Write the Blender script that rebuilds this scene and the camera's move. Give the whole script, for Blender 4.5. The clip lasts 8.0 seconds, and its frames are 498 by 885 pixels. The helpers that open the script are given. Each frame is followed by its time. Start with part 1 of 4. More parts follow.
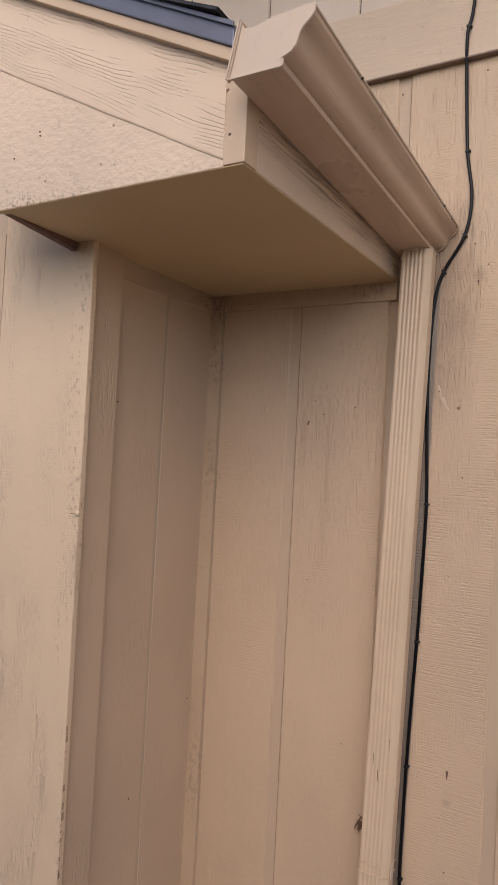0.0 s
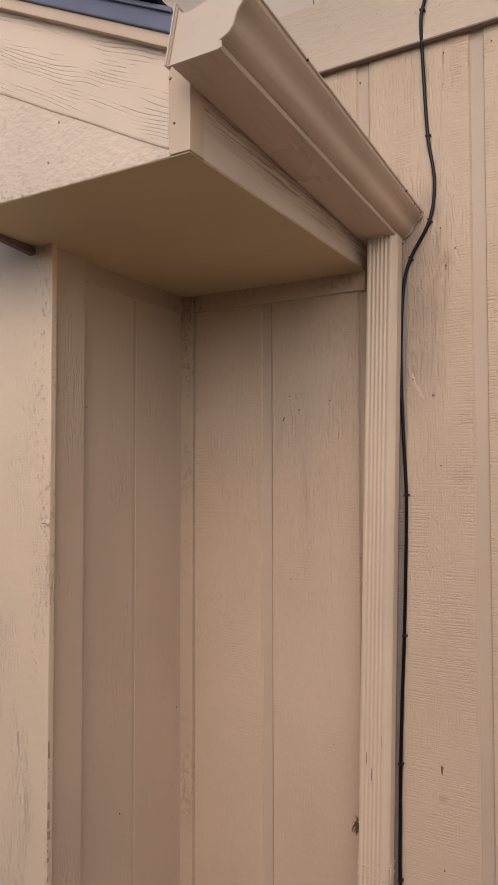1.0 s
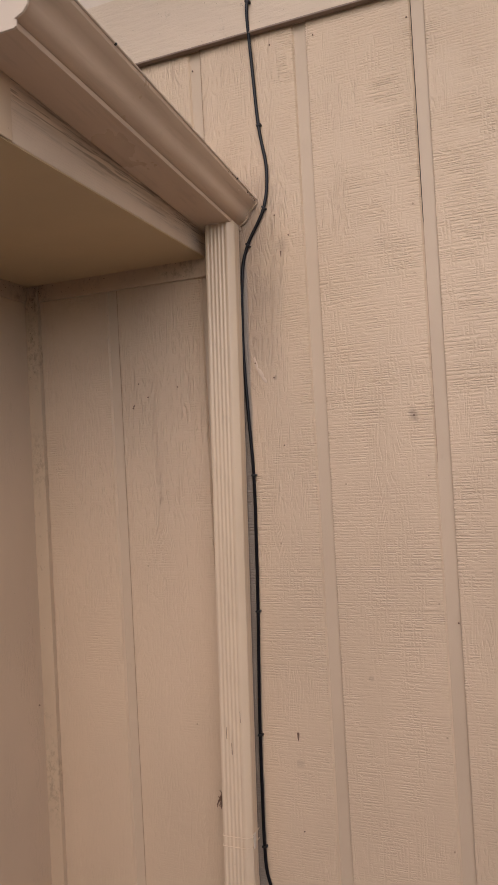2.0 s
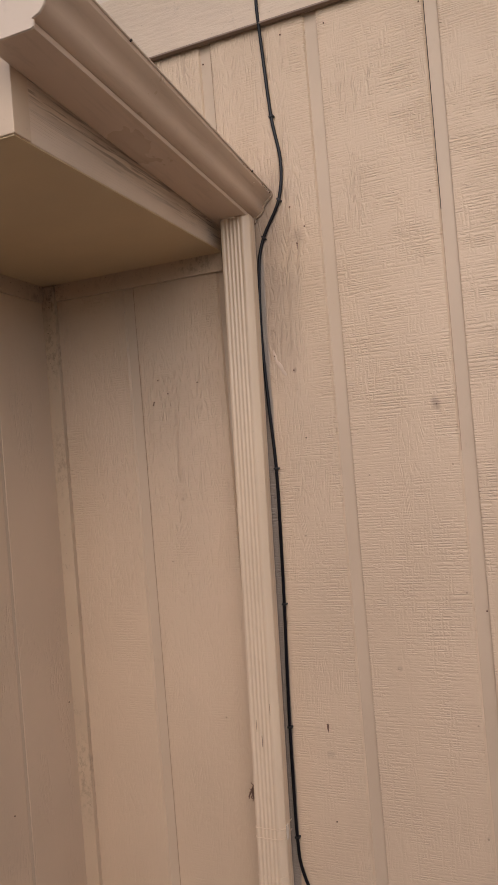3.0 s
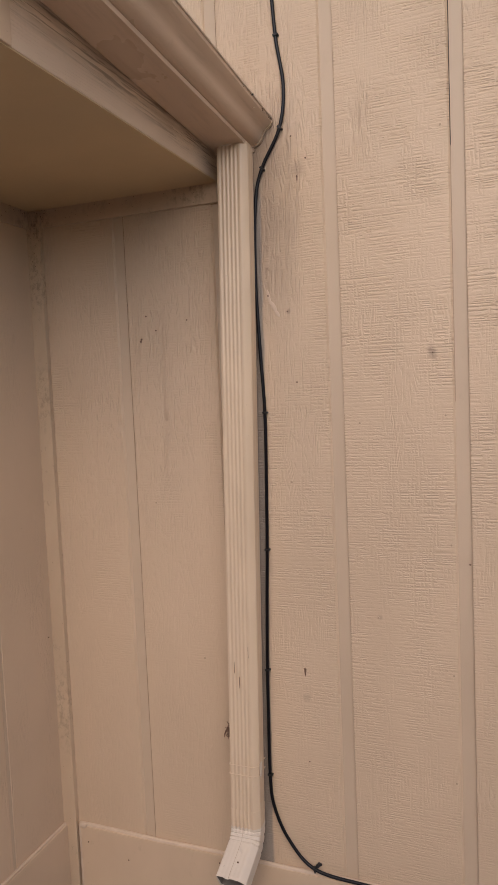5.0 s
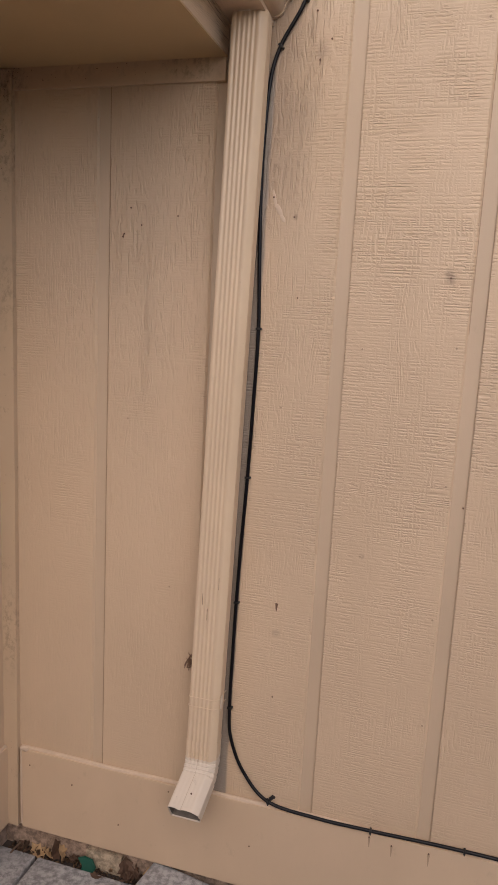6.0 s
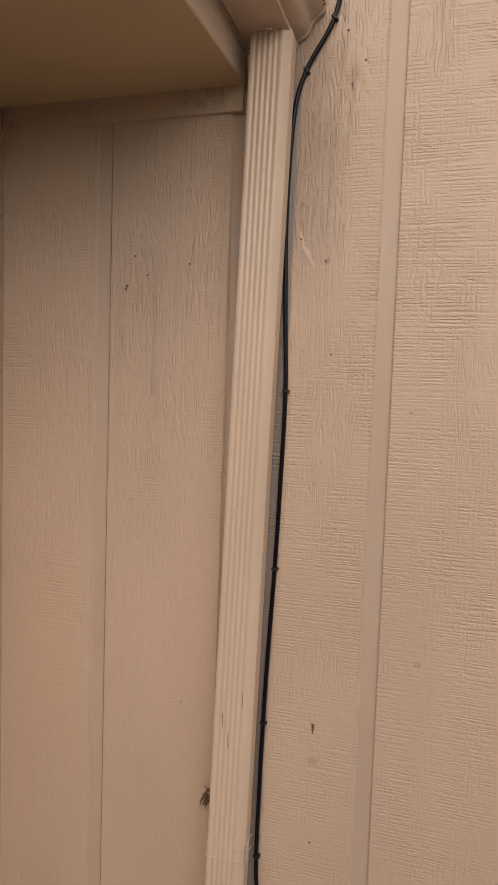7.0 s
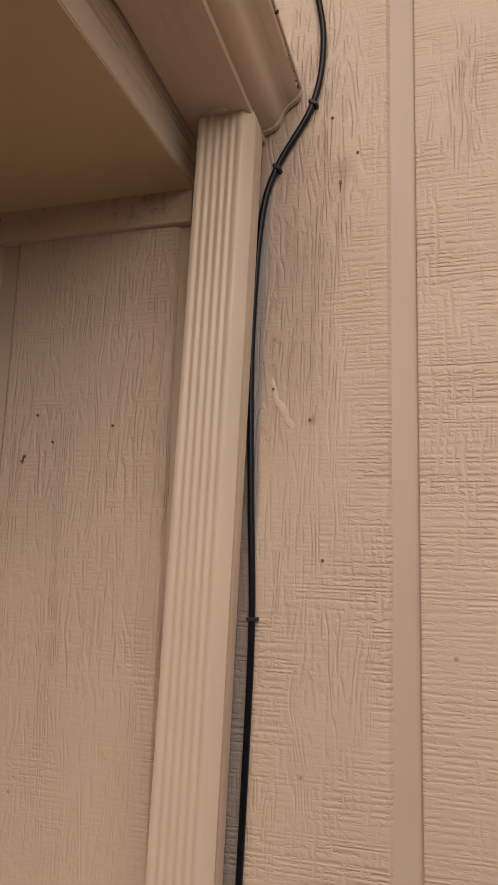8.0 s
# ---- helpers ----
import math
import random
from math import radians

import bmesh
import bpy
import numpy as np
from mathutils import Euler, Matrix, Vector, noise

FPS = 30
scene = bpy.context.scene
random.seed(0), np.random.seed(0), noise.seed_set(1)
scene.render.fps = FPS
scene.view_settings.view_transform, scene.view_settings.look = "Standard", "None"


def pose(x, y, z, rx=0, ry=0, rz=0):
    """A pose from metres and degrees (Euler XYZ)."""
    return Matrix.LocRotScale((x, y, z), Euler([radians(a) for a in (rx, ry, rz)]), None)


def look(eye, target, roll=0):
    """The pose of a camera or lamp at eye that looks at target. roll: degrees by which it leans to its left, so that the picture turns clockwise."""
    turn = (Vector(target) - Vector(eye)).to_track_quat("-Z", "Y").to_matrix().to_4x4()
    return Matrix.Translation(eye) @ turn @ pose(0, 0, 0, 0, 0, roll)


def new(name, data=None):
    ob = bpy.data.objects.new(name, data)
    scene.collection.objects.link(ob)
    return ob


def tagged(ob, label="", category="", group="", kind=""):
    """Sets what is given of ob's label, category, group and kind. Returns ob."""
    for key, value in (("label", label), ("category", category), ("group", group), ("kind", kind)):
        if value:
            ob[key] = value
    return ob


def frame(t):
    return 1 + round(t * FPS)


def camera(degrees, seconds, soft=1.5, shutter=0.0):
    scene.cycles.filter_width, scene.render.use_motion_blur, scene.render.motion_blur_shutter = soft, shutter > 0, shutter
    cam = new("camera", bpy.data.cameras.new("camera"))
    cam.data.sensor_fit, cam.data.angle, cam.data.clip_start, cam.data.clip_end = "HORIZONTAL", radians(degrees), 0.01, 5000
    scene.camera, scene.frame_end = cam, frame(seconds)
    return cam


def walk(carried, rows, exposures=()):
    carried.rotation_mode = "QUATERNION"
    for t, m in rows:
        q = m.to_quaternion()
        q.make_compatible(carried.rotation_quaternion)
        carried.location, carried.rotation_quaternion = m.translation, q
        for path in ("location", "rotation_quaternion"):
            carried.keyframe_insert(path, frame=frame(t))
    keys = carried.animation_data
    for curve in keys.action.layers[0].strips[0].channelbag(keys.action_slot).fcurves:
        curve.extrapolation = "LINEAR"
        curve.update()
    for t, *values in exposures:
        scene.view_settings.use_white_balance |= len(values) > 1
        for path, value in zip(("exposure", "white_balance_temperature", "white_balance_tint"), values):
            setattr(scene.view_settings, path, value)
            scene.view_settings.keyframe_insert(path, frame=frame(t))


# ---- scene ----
cam = camera(39.7, 8.0)
PATH = [
    (0, (0.293, -1.849, 1.579), (-0.703, -0.116, 1.632), 3.0),
    (0.3, (0.299, -1.833, 1.583), (-0.768, -0.143, 1.673), -1.0),
    (0.5, (0.308, -1.808, 1.585), (-0.766, -0.123, 1.68), -2.8),
    (0.8, (0.305, -1.798, 1.556), (-0.781, -0.12, 1.64), -1.4),
    (1, (0.326, -1.79, 1.557), (-0.659, -0.051, 1.633), -0.1),
    (1.2, (0.382, -1.783, 1.536), (-0.484, 0.016, 1.638), -1.0),
    (1.5, (0.42, -1.78, 1.579), (-0.333, 0.073, 1.632), -1.2),
    (1.7, (0.436, -1.77, 1.575), (-0.278, 0.098, 1.601), -2.2),
    (2, (0.435, -1.76, 1.534), (-0.263, 0.113, 1.58), -3.1),
    (2.2, (0.357, -1.782, 1.569), (-0.307, 0.105, 1.583), -3.4),
    (3.3, (0.421, -1.766, 1.532), (-0.336, 0.085, 1.562), -4.6),
    (3.5, (0.418, -1.766, 1.543), (-0.348, 0.082, 1.573), -4.0),
    (3.8, (0.393, -1.771, 1.544), (-0.399, 0.065, 1.598), -3.2),
    (4, (0.396, -1.758, 1.542), (-0.417, 0.069, 1.587), -3.2),
    (4.3, (0.424, -1.748, 1.57), (-0.367, 0.089, 1.542), -4.5),
    (4.5, (0.422, -1.748, 1.547), (-0.306, 0.115, 1.517), -3.6),
    (4.7, (0.443, -1.739, 1.547), (-0.29, 0.121, 1.505), -3.8),
    (5, (0.397, -1.723, 1.542), (-0.314, 0.141, 1.398), -2.4),
    (5.2, (0.366, -1.716, 1.533), (-0.328, 0.15, 1.346), -0.5),
    (6.3, (0.184, -1.589, 1.504), (-0.305, 0.315, 1.135), 2.7),
    (6.5, (0.159, -1.565, 1.504), (-0.318, 0.363, 1.267), 1.5),
    (6.7, (0.14, -1.506, 1.502), (-0.371, 0.413, 1.27), 3.8),
    (7, (0.116, -1.372, 1.489), (-0.443, 0.542, 1.336), 1.9),
    (7.3, (0.12, -1.204, 1.512), (-0.438, 0.717, 1.541), -0.6),
    (7.5, (0.102, -1.111, 1.549), (-0.502, 0.796, 1.567), 1.1),
    (7.7, (0.068, -1.029, 1.529), (-0.538, 0.875, 1.618), 2.3),
    (8, (0.038, -0.88, 1.563), (-0.521, 1.011, 1.897), 1.7),
]
walk(cam, [(t, look(eye, target, roll)) for t, eye, target, roll in PATH],
     [(0.0, -0.04, 6150, 10), (4.5, -0.04, 6200, 10), (6.4, -0.07, 6420, 10), (8.0, -0.16, 6450, 11)])

# ---- light ----
SUN_EL, SUN_AZ = radians(38), radians(165)
world = bpy.data.worlds.new("sky")
scene.world = world
world.use_nodes = True
sky = world.node_tree.nodes.new("ShaderNodeTexSky")
sky.sky_type, sky.sun_disc = "NISHITA", False
sky.sun_elevation, sky.sun_rotation = SUN_EL, SUN_AZ
sky.air_density, sky.dust_density, sky.ozone_density = 0.9, 1.8, 0.7
world.node_tree.nodes["Background"].inputs["Strength"].default_value = 0.15
world.node_tree.links.new(sky.outputs[0], world.node_tree.nodes["Background"].inputs["Color"])
sun = new("sun", bpy.data.lights.new("sun", "SUN"))
sun.data.energy, sun.data.angle, sun.data.color = 1.75, radians(66), (1.0, 0.80, 0.71)
sun_way = Vector((math.sin(SUN_AZ) * math.cos(SUN_EL), math.cos(SUN_AZ) * math.cos(SUN_EL), math.sin(SUN_EL)))
sun.matrix_world = look(sun_way * 20, (0, 0, 0))


# ---- materials ----
class Nodes:
    """A small writer of node trees."""

    def __init__(self, name):
        self.mat = bpy.data.materials.new(name)
        self.mat.use_nodes = True
        self.tree = self.mat.node_tree
        self.bsdf = self.tree.nodes["Principled BSDF"]
        self.pos = self.add("ShaderNodeNewGeometry").outputs["Position"]

    def add(self, kind, **given):
        node = self.tree.nodes.new(kind)
        for key, value in given.items():
            setattr(node, key, value)
        return node

    def put(self, socket, value):
        if isinstance(value, bpy.types.NodeSocket):
            self.tree.links.new(value, socket)
        else:
            socket.default_value = value

    def scaled(self, x, y, z, vector=None):
        n = self.add("ShaderNodeMapping")
        self.put(n.inputs["Vector"], vector or self.pos)
        n.inputs["Scale"].default_value = (x, y, z)
        return n.outputs[0]

    def noise(self, vector, scale=1.0, detail=3.0, rough=0.55, distortion=0.0):
        n = self.add("ShaderNodeTexNoise")
        self.put(n.inputs["Vector"], vector)
        n.inputs["Scale"].default_value, n.inputs["Detail"].default_value = scale, detail
        n.inputs["Roughness"].default_value, n.inputs["Distortion"].default_value = rough, distortion
        return n.outputs["Fac"]

    def math(self, op, a, b=0.0, c=0.0):
        n = self.add("ShaderNodeMath", operation=op)
        for k, v in enumerate((a, b, c)):
            self.put(n.inputs[k], v)
        return n.outputs[0]

    def step(self, value, lo, hi, to_lo=0.0, to_hi=1.0):
        n = self.add("ShaderNodeMapRange", interpolation_type="SMOOTHSTEP")
        for key, v in (("Value", value), ("From Min", lo), ("From Max", hi), ("To Min", to_lo), ("To Max", to_hi)):
            self.put(n.inputs[key], v)
        return n.outputs[0]

    def mix(self, fac, a, b):
        n = self.add("ShaderNodeMix", data_type="RGBA")
        self.put(n.inputs["Factor"], fac)
        self.put(n.inputs[6], (*a, 1) if isinstance(a, tuple) else a)
        self.put(n.inputs[7], (*b, 1) if isinstance(b, tuple) else b)
        return n.outputs[2]

    def blend(self, fac, a, b):
        n = self.add("ShaderNodeMix", data_type="FLOAT")
        self.put(n.inputs[0], fac), self.put(n.inputs[2], a), self.put(n.inputs[3], b)
        return n.outputs[0]

    def axes(self):
        n = self.add("ShaderNodeSeparateXYZ")
        self.put(n.inputs[0], self.pos)
        return n.outputs

    def done(self, colour, rough, height=None, depth=0.001, strength=1.0, metal=0.0):
        self.put(self.bsdf.inputs["Base Color"], colour if isinstance(colour, bpy.types.NodeSocket) else (*colour, 1))
        self.put(self.bsdf.inputs["Roughness"], rough)
        self.put(self.bsdf.inputs["Metallic"], metal)
        if height is not None:
            bump = self.add("ShaderNodeBump")
            bump.inputs["Strength"].default_value, bump.inputs["Distance"].default_value = strength, depth
            self.put(bump.inputs["Height"], height)
            self.put(self.bsdf.inputs["Normal"], bump.outputs[0])
        return self.mat


PAINT = (0.597, 0.447, 0.303)
DIRT = (0.16, 0.115, 0.08)


def siding(name, sawn, depth=0.0011, stained=False, patchy=False, base=PAINT, flaking=False, low=1.0, dent_dark=0.08):
    """Beige paint on rough-sawn hardboard: short saw cuts, a weave of upright ticks and wavy grain.
    sawn: share of saw cuts against grain; low: how much of the embossing is left near the ground; the last argument
    darkens the dents."""
    n = Nodes(name)
    x, y, z = n.axes()
    along_wall = n.math("ADD", x, y)
    fine = n.noise(n.scaled(420, 420, 420), detail=2)
    swell = n.noise(n.scaled(30, 30, 30), detail=3)
    wander = n.noise(n.scaled(5, 5, 3), detail=2)
    weave = n.step(n.noise(n.scaled(13, 13, 5), detail=2), 0.44, 0.56)
    # saw cuts: level, unevenly spaced, broken into dashes
    drift = n.noise(n.scaled(0.9, 0.9, 34), detail=2)
    bow = n.noise(n.scaled(11, 11, 11), detail=2)
    level = n.math("ADD", n.math("MULTIPLY_ADD", drift, 0.030, z), n.math("MULTIPLY", bow, 0.003))
    row = n.math("DIVIDE", n.math("PINGPONG", level, 0.0038), 0.0038)
    dashes = n.step(n.noise(n.scaled(52, 52, 135), detail=2.5, rough=0.6), 0.40, 0.54)
    bunch = n.step(n.noise(n.scaled(8, 8, 15), detail=3), 0.36, 0.58, 0.35, 1.0)
    cuts = n.math("MULTIPLY", n.math("MULTIPLY", n.step(row, 0.95, 0.12), dashes), bunch)
    # upright ticks that cross the cuts
    sway = n.noise(n.scaled(9, 9, 8), detail=3)
    lean = n.math("MULTIPLY_ADD", sway, 0.026, along_wall)
    column = n.math("DIVIDE", n.math("PINGPONG", lean, 0.0047), 0.0047)
    broken = n.step(n.noise(n.scaled(100, 100, 26), detail=2, rough=0.55), 0.43, 0.57)
    ticks = n.math("MULTIPLY", n.math("MULTIPLY", n.step(column, 0.90, 0.15), broken), n.blend(weave, 0.12, 0.62))
    # wavy grain: level lines of a field drawn out upright
    field = n.noise(n.scaled(15, 15, 1.7), detail=3, rough=0.62, distortion=0.25)
    rings = n.math("MULTIPLY", n.math("PINGPONG", n.math("MULTIPLY_ADD", along_wall, 85.0, n.math("MULTIPLY", field, 17.0)), 0.5), 2.0)
    torn = n.step(n.noise(n.scaled(80, 80, 34), detail=3, rough=0.6), 0.38, 0.56)
    grain = n.math("MULTIPLY", n.step(rings, 0.72, 0.08), torn)
    share = n.math("ADD", wander, sawn - 0.5)
    if stained:
        # upright grain prevails on the strip beside the pipe, towards the eave
        share = n.math("SUBTRACT", share, n.math("MULTIPLY", n.math("MULTIPLY", n.step(x, -0.02, -0.12), n.step(x, -0.34, -0.27)), n.step(z, 1.20, 1.70, 0.04, 0.26)))
    which = n.step(share, 0.40, 0.56)
    sawn_marks = n.math("MAXIMUM", cuts, ticks)
    grain_marks = n.math("MAXIMUM", grain, n.math("MULTIPLY", cuts, 0.25))
    dents = n.blend(which, grain_marks, sawn_marks)
    if patchy:
        dents = n.math("MULTIPLY", dents, n.step(n.noise(n.scaled(11, 11, 2.5), detail=3), 0.46, 0.62))
    worn = n.step(n.noise(n.scaled(7, 7, 5), detail=3), 0.35, 0.65, 0.45, 1.0)
    dents = n.math("MULTIPLY", dents, worn)
    if low < 1.0:
        dents = n.math("MULTIPLY", dents, n.step(n.math("MULTIPLY_ADD", wander, 0.5, z), 0.9, 1.9, low, 1.0))
    marks = n.math("SUBTRACT", 1.0, dents)
    h = n.math("ADD", n.math("ADD", marks, n.math("MULTIPLY", swell, 0.55)), n.math("MULTIPLY", fine, 0.16))
    tone = n.noise(n.scaled(2.2, 2.2, 1.3), detail=5)
    colour = n.mix(n.step(tone, 0.3, 0.7), tuple(c * 0.94 for c in base), tuple(c * 1.05 for c in base))
    speck = n.step(n.noise(n.scaled(95, 95, 70), detail=2), 0.73, 0.79)
    colour = n.mix(n.math("MULTIPLY", speck, 0.22), colour, DIRT)
    # dents a little darker than the lands, unevenly
    dent_tone = n.step(n.noise(n.scaled(17, 17, 13), detail=3), 0.42, 0.66, 0.02, dent_dark)
    colour = n.mix(n.math("MULTIPLY", dents, dent_tone), colour, DIRT)
    if flaking:
        # brown flaked spots along the board's weathered edge
        flakes = n.step(n.noise(n.scaled(95, 95, 55), detail=4, rough=0.7), 0.53, 0.66)
        runs = n.step(n.noise(n.scaled(16, 16, 3), detail=3), 0.44, 0.62)
        colour = n.mix(n.math("MULTIPLY", n.math("MULTIPLY", flakes, runs), n.step(x, -0.975, -0.905, 0.03, 0.55)), colour, (0.30, 0.20, 0.125))
    if stained:
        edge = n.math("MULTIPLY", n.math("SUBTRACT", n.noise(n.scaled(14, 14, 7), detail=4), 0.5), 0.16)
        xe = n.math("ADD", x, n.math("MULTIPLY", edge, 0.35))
        # darker brown patch beside the pipe, fading downwards and to the right
        dark_patch = n.math("MULTIPLY", n.step(n.math("ADD", x, edge), -0.07, -0.20), n.math("MULTIPLY", n.step(n.math("ADD", z, edge), 1.55, 1.95), n.step(z, 2.34, 2.22)))
        colour = n.mix(n.math("MULTIPLY", dark_patch, n.math("MULTIPLY_ADD", dents, 0.12, 0.40)), colour, (0.20, 0.145, 0.115))
        for sx, sz, size, much in ((0.223, 1.620, 0.016, 0.5), (-0.095, 2.10, 0.022, 0.32), (-0.139, 1.747, 0.007, 0.5), (-0.126, 0.72, 0.010, 0.25), (0.075, 0.955, 0.008, 0.3)):
            far = n.math("SQRT", n.math("ADD", n.math("POWER", n.math("SUBTRACT", xe, sx), 2), n.math("POWER", n.math("MULTIPLY", n.math("SUBTRACT", z, sz), 0.7), 2)))
            far = n.math("ADD", far, n.math("MULTIPLY", n.math("SUBTRACT", swell, 0.5), size * 0.8))
            colour = n.mix(n.math("MULTIPLY", n.step(far, size, size * 0.2), much), colour, (0.20, 0.13, 0.09))
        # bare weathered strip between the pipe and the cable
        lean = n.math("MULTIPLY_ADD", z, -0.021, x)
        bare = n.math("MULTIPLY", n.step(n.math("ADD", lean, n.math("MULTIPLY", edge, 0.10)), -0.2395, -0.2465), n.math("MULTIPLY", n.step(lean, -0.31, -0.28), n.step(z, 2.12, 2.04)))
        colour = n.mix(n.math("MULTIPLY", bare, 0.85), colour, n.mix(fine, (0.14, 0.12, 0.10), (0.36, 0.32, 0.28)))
    return n.done(colour, n.blend(fine, 0.42, 0.58), h, depth)


def smooth_paint(name, base=PAINT, dirt=0.25, depth=0.0006, rough=0.5, stretch=(30, 30, 5), mould=False, streaks=False, webs=False):
    n = Nodes(name)
    tone = n.noise(n.scaled(3, 3, 2), detail=5)
    colour = n.mix(n.step(tone, 0.3, 0.7), tuple(c * 0.94 for c in base), tuple(c * 1.05 for c in base))
    blots = n.step(n.noise(n.scaled(*((60, 60, 60) if dirt > 0.5 else (26, 26, 18))), detail=5, rough=0.7), *((0.48, 0.78) if dirt > 0.5 else (0.60, 0.75)))
    colour = n.mix(n.math("MULTIPLY", blots, dirt), colour, DIRT)
    specks = n.step(n.noise(n.scaled(140, 140, 140), detail=1), 0.76, 0.80)
    colour = n.mix(n.math("MULTIPLY", specks, dirt * (0.55 if dirt > 0.5 else 1.0)), colour, (0.05, 0.035, 0.025))
    if streaks:
        run = n.step(n.noise(n.scaled(60, 5, 60), detail=4, rough=0.65), 0.50, 0.66)
        colour = n.mix(n.math("MULTIPLY", run, 0.14), colour, (0.22, 0.14, 0.09))
    if webs:
        # old web and soot smudged into the corner and on the frieze's cut end
        x, y, z = n.axes()
        smear = n.step(n.noise(n.scaled(60, 60, 45), detail=5, rough=0.68), 0.44, 0.66)
        deep = n.math("POWER", n.math("MULTIPLY", y, 0.6), 2)
        for sx, sz, flat, size, much in ((-0.898, 2.055, 1.0, 0.085, 0.6), (-0.40, 2.08, 2.2, 0.11, 0.5), (-0.70, 2.085, 3.0, 0.10, 0.3), (-0.900, 1.90, 0.35, 0.05, 0.5), (-0.9, 1.55, 0.3, 0.05, 0.35), (-0.9, 0.60, 0.3, 0.06, 0.4)):
            away = n.math("SQRT", n.math("ADD", n.math("POWER", n.math("SUBTRACT", x, sx), 2), n.math("POWER", n.math("MULTIPLY", n.math("SUBTRACT", z, sz), flat), 2)))
            away = n.math("SQRT", n.math("ADD", n.math("POWER", away, 2), deep))
            colour = n.mix(n.math("MULTIPLY", n.math("MULTIPLY", n.step(away, size, size * 0.15), smear), much), colour, (0.14, 0.105, 0.065))
    if mould:
        x, _, z = n.axes()
        rise = n.math("ADD", z, n.math("MULTIPLY", n.noise(n.scaled(9, 9, 9), detail=5, rough=0.7), -0.16))
        spots = n.step(n.noise(n.scaled(85, 85, 85), detail=5, rough=0.72), 0.46, 0.66)
        edge = n.math("MULTIPLY", n.step(n.math("ADD", z, n.math("MULTIPLY", n.noise(n.scaled(30, 30, 30), detail=4), -0.045)), 2.100, 2.082), spots)
        colour = n.mix(n.math("MULTIPLY", edge, n.step(x, -0.55, -0.88, 0.15, 0.6)), colour, (0.24, 0.165, 0.11))
        patch = n.math("MULTIPLY", n.step(n.noise(n.scaled(20, 20, 24), detail=4, rough=0.6), 0.56, 0.68), n.math("MULTIPLY", n.step(x, -0.60, -0.85), n.step(z, 2.20, 2.14)))
        colour = n.mix(n.math("MULTIPLY", n.math("MULTIPLY", patch, spots), 0.6), colour, (0.15, 0.10, 0.07))
        colour = n.mix(n.math("MULTIPLY", n.math("MULTIPLY", n.math("MULTIPLY", n.step(rise, 2.055, 2.02), n.step(x, -0.74, -0.86)), spots), 0.6), colour, (0.19, 0.13, 0.085))
    h = n.math("ADD", n.noise(n.scaled(*stretch), detail=3 if mould else 4), n.math("MULTIPLY", n.noise(n.scaled(300, 300, 300), detail=1), 0.03 if mould else 0.2))
    return n.done(colour, n.blend(tone, rough - 0.06, rough + 0.08), h, depth)


def wood_paint(name, turn, dirt=0.2, cracks=0.6, depth=0.0012, base=PAINT, lines_scale=110.0, swirls=14.0, rot=False):
    """Paint over open grain that runs along a board; turn: Euler degrees that lay the board's length on x."""
    n = Nodes(name)
    m = n.add("ShaderNodeMapping")
    n.put(m.inputs["Vector"], n.pos)
    m.inputs["Rotation"].default_value = [radians(a) for a in turn]
    local = n.add("ShaderNodeSeparateXYZ")
    n.put(local.inputs[0], m.outputs[0])
    swirl = n.noise(n.scaled(2.4, 9, 8, m.outputs[0]), detail=2.5, rough=0.5)
    lines = n.math("MULTIPLY", n.math("PINGPONG", n.math("MULTIPLY_ADD", local.outputs[2], lines_scale, n.math("MULTIPLY", swirl, swirls)), 0.5), 2.0)
    deep = n.step(lines, 0.0, 0.30)
    coarse = n.step(n.noise(n.scaled(5, 26, 26, m.outputs[0]), detail=4, rough=0.65), 0.43, 0.55)
    deep = n.blend(coarse, deep, 1.0)
    fine = n.noise(n.scaled(300, 300, 300), detail=1)
    h = n.math("ADD", deep, n.math("MULTIPLY", fine, 0.12))
    tone = n.noise(n.scaled(4, 4, 4), detail=5)
    colour = n.mix(n.step(tone, 0.3, 0.7), tuple(c * 0.95 for c in base), tuple(c * 1.05 for c in base))
    split = n.math("MULTIPLY", n.step(lines, 0.14, 0.02), n.math("SUBTRACT", 1.0, coarse))
    colour = n.mix(n.math("MULTIPLY", split, cracks), colour, (0.10, 0.06, 0.045))
    blots = n.step(n.noise(n.scaled(22, 22, 22), detail=5, rough=0.7), 0.62, 0.76)
    colour = n.mix(n.math("MULTIPLY", blots, dirt), colour, DIRT)
    if rot:
        z = n.axes()[2]
        weep = n.step(n.noise(n.scaled(110, 5, 150), detail=3, rough=0.65), 0.52, 0.58)
        brown = n.step(n.noise(n.scaled(30, 3, 40), detail=4, rough=0.6), 0.40, 0.62)
        under = n.math("MULTIPLY_ADD", n.axes()[1], 0.0602, z)
        wet = n.step(n.math("ADD", under, n.math("MULTIPLY", n.noise(n.scaled(9, 9, 9), detail=3), 0.03)), 2.112, 2.160)
        pale = n.step(n.noise(n.scaled(120, 6, 90), detail=3, rough=0.6), 0.50, 0.66)
        colour = n.mix(n.math("MULTIPLY", pale, 0.45), colour, (0.64, 0.51, 0.37))
        colour = n.mix(n.math("MULTIPLY", n.math("MULTIPLY", brown, wet), 0.45), colour, (0.27, 0.17, 0.11))
        colour = n.mix(n.math("MULTIPLY", n.math("MULTIPLY", weep, wet), 0.55), colour, (0.09, 0.055, 0.042))
    return n.done(colour, 0.55, h, depth)


